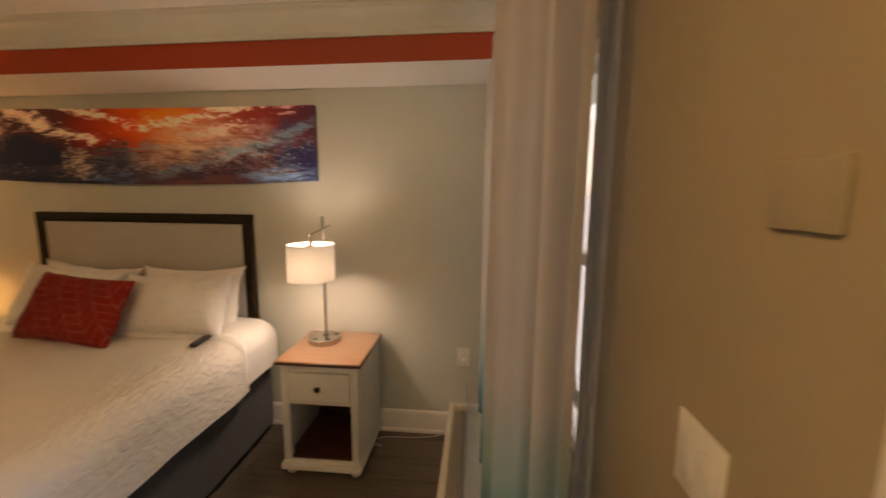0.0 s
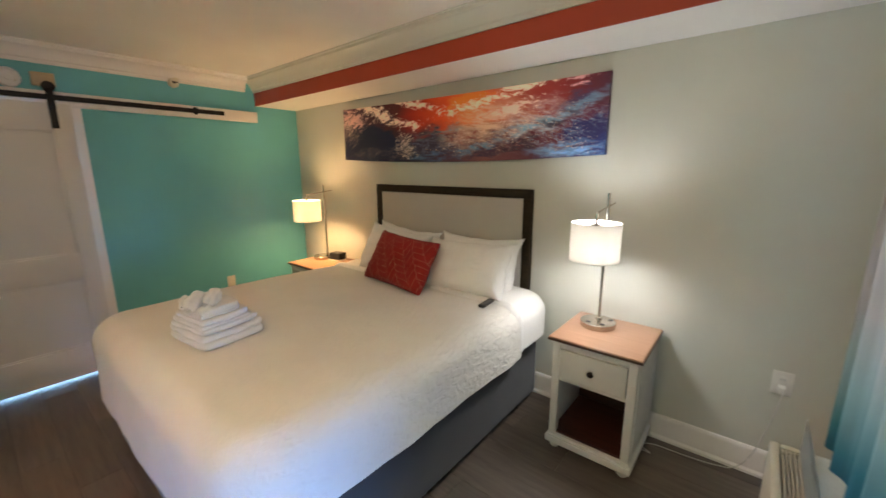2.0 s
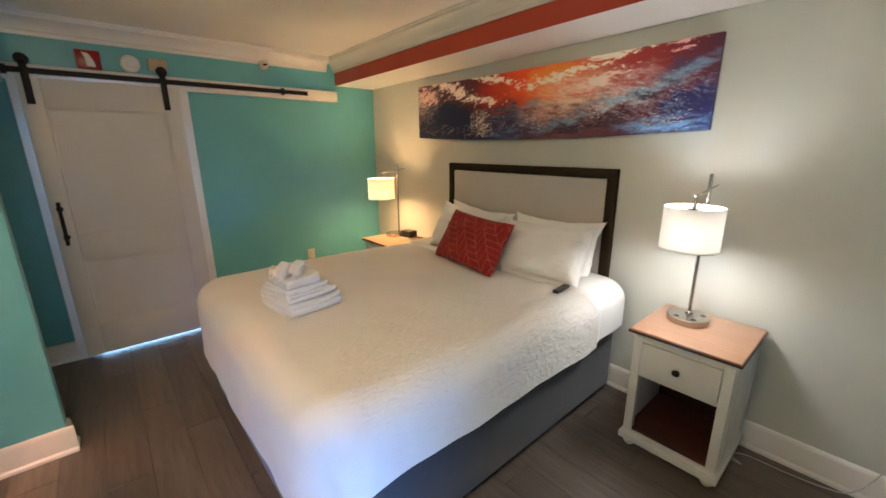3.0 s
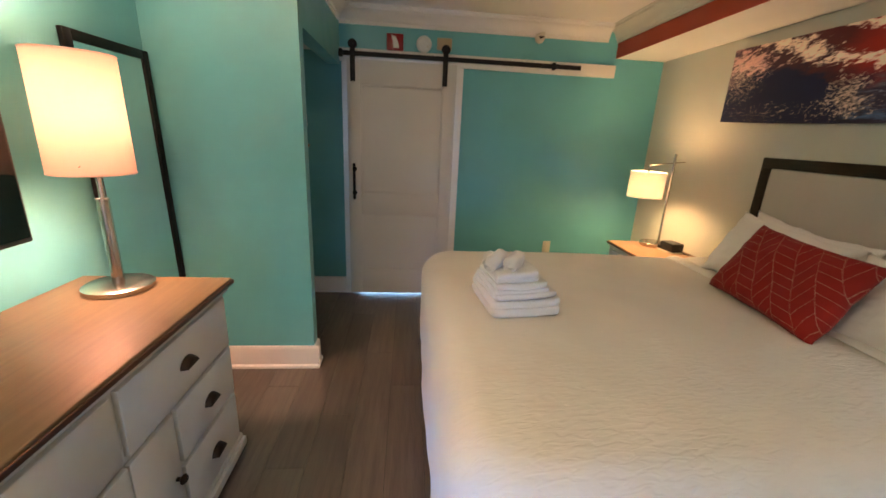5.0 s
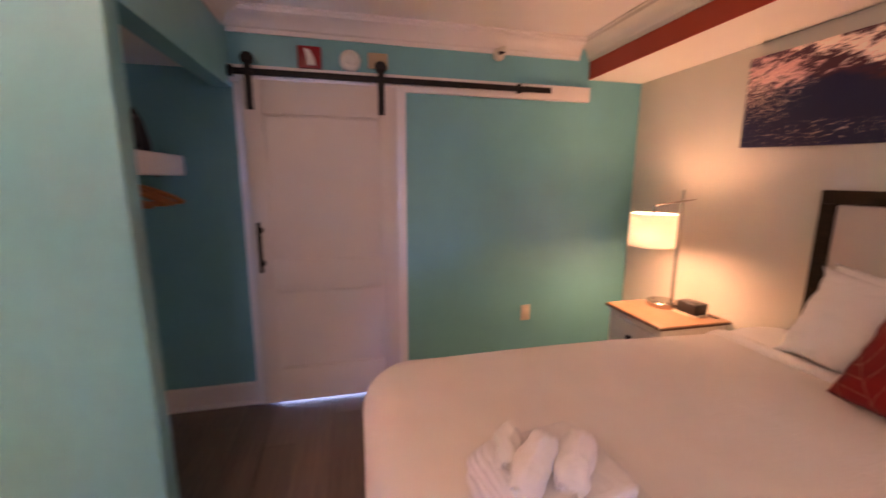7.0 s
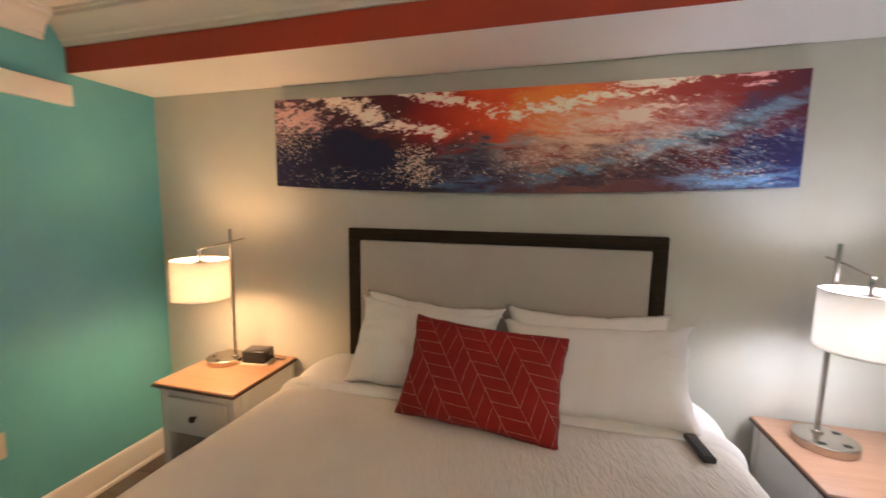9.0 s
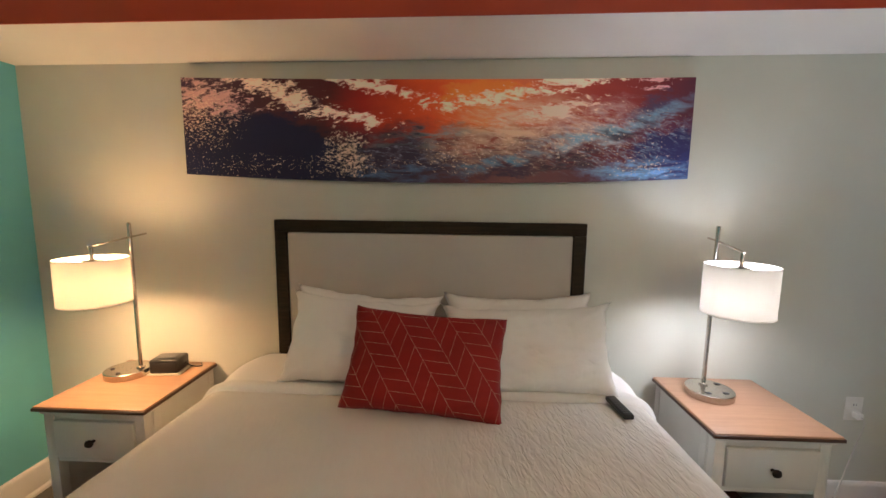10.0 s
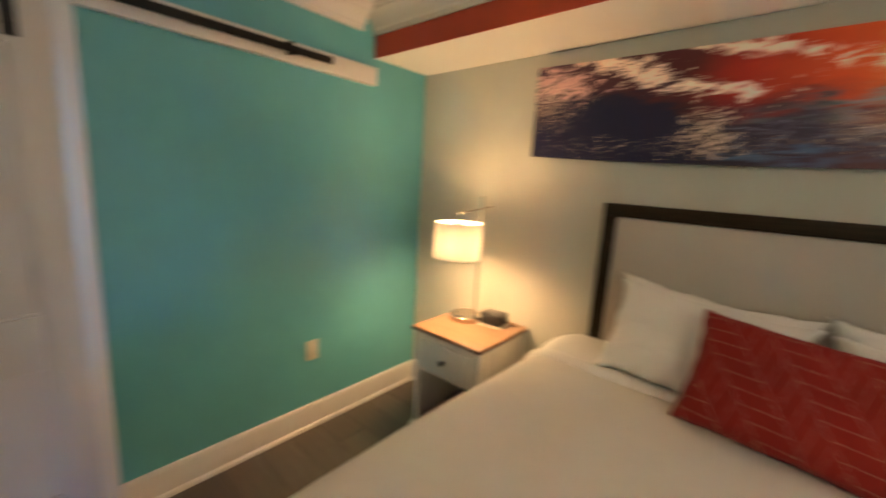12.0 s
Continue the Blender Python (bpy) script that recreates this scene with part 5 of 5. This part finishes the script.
def table_lamp(m, label, colour, watts, post, head):
    """Bedside lamp: disc base with sockets, post, cross arm, drum shade."""
    lamp = thing("table_lamp", m, label, "table lamp", "table lamps on the nightstands")
    bm = bmesh.new()
    turned(bm, [(0.093, 0.0), (0.096, 0.003), (0.096, 0.031), (0.0935, 0.0335), (0.086, 0.034), (0.002, 0.034)], (0, 0, 0), 56)
    base = part("base", bm, STEEL, lamp, "brushed nickel disc base")
    for a, r in ((-0.9, 0.064), (-2.2, 0.064), (0.6, 0.07)):
        bm = bmesh.new()
        x, y = r * math.cos(a), r * math.sin(a)
        box(bm, (x - 0.011, y - 0.008, 0.034), (x + 0.011, y + 0.008, 0.0365), 0.001)
        part("socket", bm, BLACK_PLASTIC, base, "small black power socket")
    px, py = post
    bm = bmesh.new()
    turned(bm, [(0.0085, 0.034), (0.0085, 0.755), (0.004, 0.758)], (px, py, 0), 18)
    turned(bm, [(0.018, 0.034), (0.018, 0.04), (0.01, 0.045)], (px, py, 0), 18)
    part("post", bm, STEEL, lamp, "brushed nickel post")
    bm = bmesh.new()
    sx, sy = head
    away = (Vector(post) - Vector(head)).normalized() * 0.05
    tube(bm, [(px + away.x * 1.7 + 0.010, py + away.y * 1.7, 0.698), (px + 0.010, py, 0.688), (sx, sy, 0.664), (sx - away.x * 0.2, sy - away.y * 0.2, 0.662)], 0.0045, 10)
    part("arm", bm, STEEL, lamp)
    z0, z1, R = 0.415, 0.61, 0.126
    bm = bmesh.new()
    turned(bm, [(R, z0), (R, z1), (R - 0.0025, z1), (R - 0.0025, z0), (R, z0)], (sx, sy, 0), 56, cap=False)
    shade = part("shade", bm, SHADE, lamp, "lit white linen drum shade")
    for z in (z0, z1):
        bm = bmesh.new()
        pts = [(sx + (R - 0.001) * math.cos(2 * math.pi * k / 48), sy + (R - 0.001) * math.sin(2 * math.pi * k / 48), z) for k in range(49)]
        tube(bm, pts, 0.003, 6)
        part("rim", bm, SHADE, shade)
    bm = bmesh.new()
    for k in range(3):
        a = 2 * math.pi * k / 3 + 0.5
        tube(bm, [(sx, sy, z1 - 0.012), (sx + (R - 0.003) * math.cos(a), sy + (R - 0.003) * math.sin(a), z1 - 0.003)], 0.0018, 6)
    turned(bm, [(0.034, z1 - 0.016), (0.034, z1 - 0.010), (0.012, z1 - 0.006), (0.007, z1), (0.007, 0.662)], (sx, sy, 0), 24)
    part("fitting", bm, STEEL, lamp)
    bm = bmesh.new()
    turned(bm, [(0.014, z1 - 0.02), (0.016, z1 - 0.055), (0.012, z1 - 0.06)], (sx, sy, 0), 16)
    part("lamp_holder", bm, WHITE_PLASTIC, lamp)
    bulb_lamp("lamp_bulb", (sx, sy, 0.490), watts, colour, lamp).data.shadow_soft_size = 0.07
    return lamp


table_lamp(pose(3.318, 3.796, 0.724), "brushed nickel bedside lamp with a white drum shade, lit cool white", COOL, COOL_LAMP, (-0.006, 0.036), (-0.010, -0.130))
table_lamp(pose(0.598, 3.822, 0.724, 0, 0, -35) @ Matrix.Diagonal((1, 1, 0.97, 1)), "brushed nickel bedside lamp with a white drum shade, lit warm", WARM, WARM_LAMP, (0.037, 0.040), (0.130, -0.118))

clock = thing("alarm_clock", pose(0.765, 3.872, 0.724, 0, 0, 8) @ Matrix.Diagonal((1.2, 1.15, 1.2, 1)), "small black alarm clock on a pale base on the nightstand", "alarm clock")
bm = bmesh.new()
box(bm, (-0.062, -0.052, 0.0), (0.062, 0.052, 0.006), 0.002)
part("base", bm, CREAM_PLASTIC, clock)
bm = bmesh.new()
box(bm, (-0.055, -0.045, 0.006), (0.055, 0.045, 0.062), 0.008, 3)
part("body", bm, BLACK_PLASTIC, clock)
bm = bmesh.new()
box(bm, (-0.045, -0.0465, 0.014), (0.045, -0.045, 0.05), 0.0005)
part("display", bm, DARK_SLOT, clock, "dark glossy display")
bm = bmesh.new()
box(bm, (-0.035, -0.025, 0.062), (0.035, 0.03, 0.065), 0.001)
part("top_button", bm, plastic("grey_plastic", (0.1, 0.1, 0.1), 0.5), clock)
bm = bmesh.new()
tube(bm, spline([(0.05, 0.02, 0.03), (0.085, 0.0, 0.02), (0.11, 0.03, 0.006), (0.09, 0.07, 0.004)], 6), 0.0025, 8)
part("cable", bm, BLACK_PLASTIC, clock)

# ---- dresser ----
DX0, DX1, DYB, DYF, DZ = 1.955, 3.27, 0.52, 1.07, 0.905
dresser = thing("dresser", pose((DX0 + DX1) / 2, (DYB + DYF) / 2, FLOOR) @ Matrix.Diagonal((1, 1, 0.9558, 1)), "cream painted dresser with maple top and dark cup pulls", "dresser")
hw, hd = (DX1 - DX0) / 2, (DYF - DYB) / 2
bm = bmesh.new()
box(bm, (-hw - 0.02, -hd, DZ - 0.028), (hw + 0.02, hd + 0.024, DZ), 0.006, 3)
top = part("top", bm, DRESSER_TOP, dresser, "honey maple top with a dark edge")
bm = bmesh.new()
for a, b in (((-hw - 0.024, hd + 0.024, DZ - 0.026), (hw + 0.024, hd + 0.029, DZ - 0.009)), ((-hw - 0.025, -hd, DZ - 0.026), (-hw - 0.02, hd + 0.024, DZ - 0.009)), ((hw + 0.02, -hd, DZ - 0.026), (hw + 0.025, hd + 0.024, DZ - 0.009))):
    box(bm, a, b, 0.002)
part("edge", bm, TOP_EDGE, top)
bm = bmesh.new()
box(bm, (-hw - 0.008, -hd, DZ - 0.056), (hw + 0.008, hd + 0.010, DZ - 0.028), 0.008, 3)
part("moulding", bm, CREAM, dresser)
bm = bmesh.new()
box(bm, (-hw, -hd, 0.08), (hw, hd - 0.012, DZ - 0.056), 0.002)
part("carcass", bm, CREAM, dresser)
bm = bmesh.new()
box(bm, (-hw - 0.018, -hd, 0.03), (hw + 0.018, hd + 0.012, 0.075), 0.005, 2)
box(bm, (-hw - 0.008, -hd, 0.075), (hw + 0.008, hd + 0.002, 0.105), 0.008, 3)
part("plinth", bm, CREAM, dresser)
for x in (-hw + 0.04, hw - 0.04):
    for y in (-hd + 0.05, hd - 0.04):
        bm = bmesh.new()
        turned(bm, [(0.025, 0.0), (0.035, 0.015), (0.03, 0.03)], (x, y, 0), 20)
        part("foot", bm, CREAM, dresser)
cx = (DX0 + DX1) / 2


def drawer(x0, x1, z0, z1, pull):
    bm = bmesh.new()
    box(bm, (x0 - cx, hd - 0.012, z0), (x1 - cx, hd + 0.006, z1), 0.004, 2)
    d = part("drawer_front", bm, CREAM, dresser)
    mx, mz = (x0 + x1) / 2 - cx, (z0 + z1) / 2
    bm = bmesh.new()
    if pull == "cup":
        n, m3 = 20, 8
        grid = []
        for j in range(m3 + 1):
            b = math.pi / 2 * j / m3
            row = []
            for i in range(n + 1):
                a = math.pi * i / n
                row.append(bm.verts.new((mx + 0.042 * math.cos(a) * (1 - 0.15 * math.sin(b)), hd + 0.006 + 0.024 * math.sin(b), mz - 0.012 + 0.034 * math.sin(a) * math.cos(b) ** 0.7 + 0.0)))
            grid.append(row)
        for j in range(m3):
            for i in range(n):
                bm.faces.new((grid[j][i], grid[j][i + 1], grid[j + 1][i + 1], grid[j + 1][i]))
        bmesh.ops.remove_doubles(bm, verts=bm.verts[:], dist=0.0003)
        bmesh.ops.recalc_face_normals(bm, faces=bm.faces[:])
        bmesh.ops.solidify(bm, geom=bm.faces[:], thickness=0.0025)
        part("cup_pull", bm, BRONZE, d, "dark bronze cup pull")
    else:
        turned(bm, [(0.007, 0.0), (0.007, 0.012), (0.016, 0.018), (0.0175, 0.024), (0.012, 0.031), (0.002, 0.033)], (0, 0, 0), 24, 1)
        kx = (x0 + 0.035 if pull == "knob_low" else x1 - 0.035) - cx
        for v in bm.verts:
            v.co = Vector((v.co.x + kx, hd + 0.006 + v.co.y, v.co.z + mz))
        part("knob", bm, BRONZE, d, "dark bronze round knob")


drawer(1.985, 2.60, 0.615, 0.835, "cup")
drawer(2.625, 3.24, 0.615, 0.835, "cup")
drawer(1.985, 2.385, 0.375, 0.595, "cup")
drawer(1.985, 2.385, 0.12, 0.355, "cup")
drawer(2.84, 3.24, 0.375, 0.595, "cup")
drawer(2.84, 3.24, 0.12, 0.355, "cup")
drawer(2.405, 2.61, 0.12, 0.595, "knob_low")
drawer(2.615, 2.82, 0.12, 0.595, "knob_high")

dlamp = thing("dresser_lamp", pose(2.065, 0.745, DZ), "tall nickel lamp with lit cream drum shade on the dresser", "table lamp")
bm = bmesh.new()
turned(bm, [(0.108, 0.0), (0.112, 0.003), (0.112, 0.018), (0.106, 0.023), (0.02, 0.026), (0.002, 0.026)], (0, 0, 0), 56)
part("base", bm, STEEL, dlamp, "brushed nickel disc base")
bm = bmesh.new()
turned(bm, [(0.019, 0.024), (0.019, 0.33), (0.021, 0.332), (0.021, 0.34), (0.009, 0.343), (0.009, 0.42), (0.014, 0.424), (0.014, 0.5), (0.01, 0.505)], (0, 0, 0), 28)
part("post", bm, STEEL, dlamp, "brushed nickel post")
bm = bmesh.new()
DR, dz0, dz1 = 0.120, 0.43, 0.805
turned(bm, [(DR, dz0), (DR * 0.97, dz1), (DR * 0.97 - 0.0025, dz1), (DR - 0.0025, dz0), (DR, dz0)], (0.01, -0.005, 0), 56, cap=False)
sh = part("shade", bm, SHADE_CREAM, dlamp, "lit cream linen drum shade")
for z, q in ((dz0, DR), (dz1, DR * 0.97)):
    bm = bmesh.new()
    tube(bm, [(0.01 + (q - 0.001) * math.cos(2 * math.pi * k / 48), -0.005 + (q - 0.001) * math.sin(2 * math.pi * k / 48), z) for k in range(49)], 0.003, 6)
    part("rim", bm, SHADE_CREAM, sh)
bm = bmesh.new()
for k in range(3):
    a = 2 * math.pi * k / 3 + 0.3
    tube(bm, [(0.0, 0.0, 0.5), (0.02 + (DR - 0.004) * math.cos(a), 0.01 + (DR - 0.004) * math.sin(a), 0.46)], 0.0018, 6)
part("spider", bm, STEEL, dlamp)
bulb_lamp("lamp_bulb", (0.01, -0.005, 0.645), DRESSER_LAMP, (1.0, 0.63, 0.54), dlamp)

# leaning mirror
mw, mh = 0.51, 1.805
lean = 1.3
mir = thing("floor_mirror", pose(1.517, 0.548, FLOOR, lean, 0, 0), "tall mirror in a black frame leaning on the teal wall", "mirror")
bm = bmesh.new()
f = 0.042
box(bm, (-mw / 2, -0.022, 0), (-mw / 2 + f, 0.0, mh), 0.003)
box(bm, (mw / 2 - f, -0.022, 0), (mw / 2, 0.0, mh), 0.003)
box(bm, (-mw / 2 + f, -0.022, 0), (mw / 2 - f, 0.0, f), 0.003)
box(bm, (-mw / 2 + f, -0.022, mh - f), (mw / 2 - f, 0.0, mh), 0.003)
part("frame", bm, BLACK_WOOD, mir, "black wood mirror frame")
bm = bmesh.new()
box(bm, (-mw / 2 + f, -0.014, f), (mw / 2 - f, -0.008, mh - f))
part("glass", bm, MIRROR, mir, "silvered mirror glass")

# television
tv = thing("television", pose(2.82, S, 1.45), "black flat television on the teal wall above the dresser", "television")
bm = bmesh.new()
box(bm, (-0.56, 0.15, -0.31), (0.56, 0.185, 0.33), 0.006)
part("body", bm, BLACK_PLASTIC, tv)
bm = bmesh.new()
box(bm, (-0.55, 0.185, -0.295), (0.55, 0.1865, 0.32))
part("screen", bm, plastic("screen_glass", (0.004, 0.004, 0.005), 0.08), tv, "dark glossy screen")
bm = bmesh.new()
box(bm, (-0.12, 0.0, -0.1), (0.12, 0.012, 0.1), 0.002)
box(bm, (-0.02, 0.012, -0.03), (0.02, 0.15, 0.03), 0.002)
part("bracket", bm, BLACK_METAL, tv)

# ---- floor of vinyl planks ----
floor = tagged(link("floor", (lambda b: (box(b, (W - T, 0.3, -0.08), (E + T, N + T, FLOOR - 0.006)), b)[1])(bmesh.new()), SUBFLOOR), "grey-brown wood-look plank floor", kind="structure")
PWID, PLEN, GAP = 0.18, 1.22, 0.0018
rng = random.Random(5)
cache = {}


def plank_mesh(length, width):
    key = (round(length, 3), round(width, 3))
    if key not in cache:
        bm = bmesh.new()
        box(bm, (0, 0, -0.006), (length - GAP, width - GAP, 0.0), 0.0007, 1)
        me = bpy.data.meshes.new("plank")
        bm.to_mesh(me)
        bm.free()
        me.materials.append(PLANK)
        cache[key] = me
    return cache[key]


y = 0.3
row = 0
while y < N:
    wid = min(PWID, N - y)
    x = W - 0.12 if row % 2 else W
    x = W - 0.0
    first = (0.25, 0.85, 0.5, 1.1)[row % 4]
    ln = first
    while x < E:
        ln = min(ln, E - x)
        p = new("plank", plank_mesh(ln, wid))
        p.location = (x, y, FLOOR)
        p.parent = floor
        x += ln
        ln = PLEN
    y += wid
    row += 1
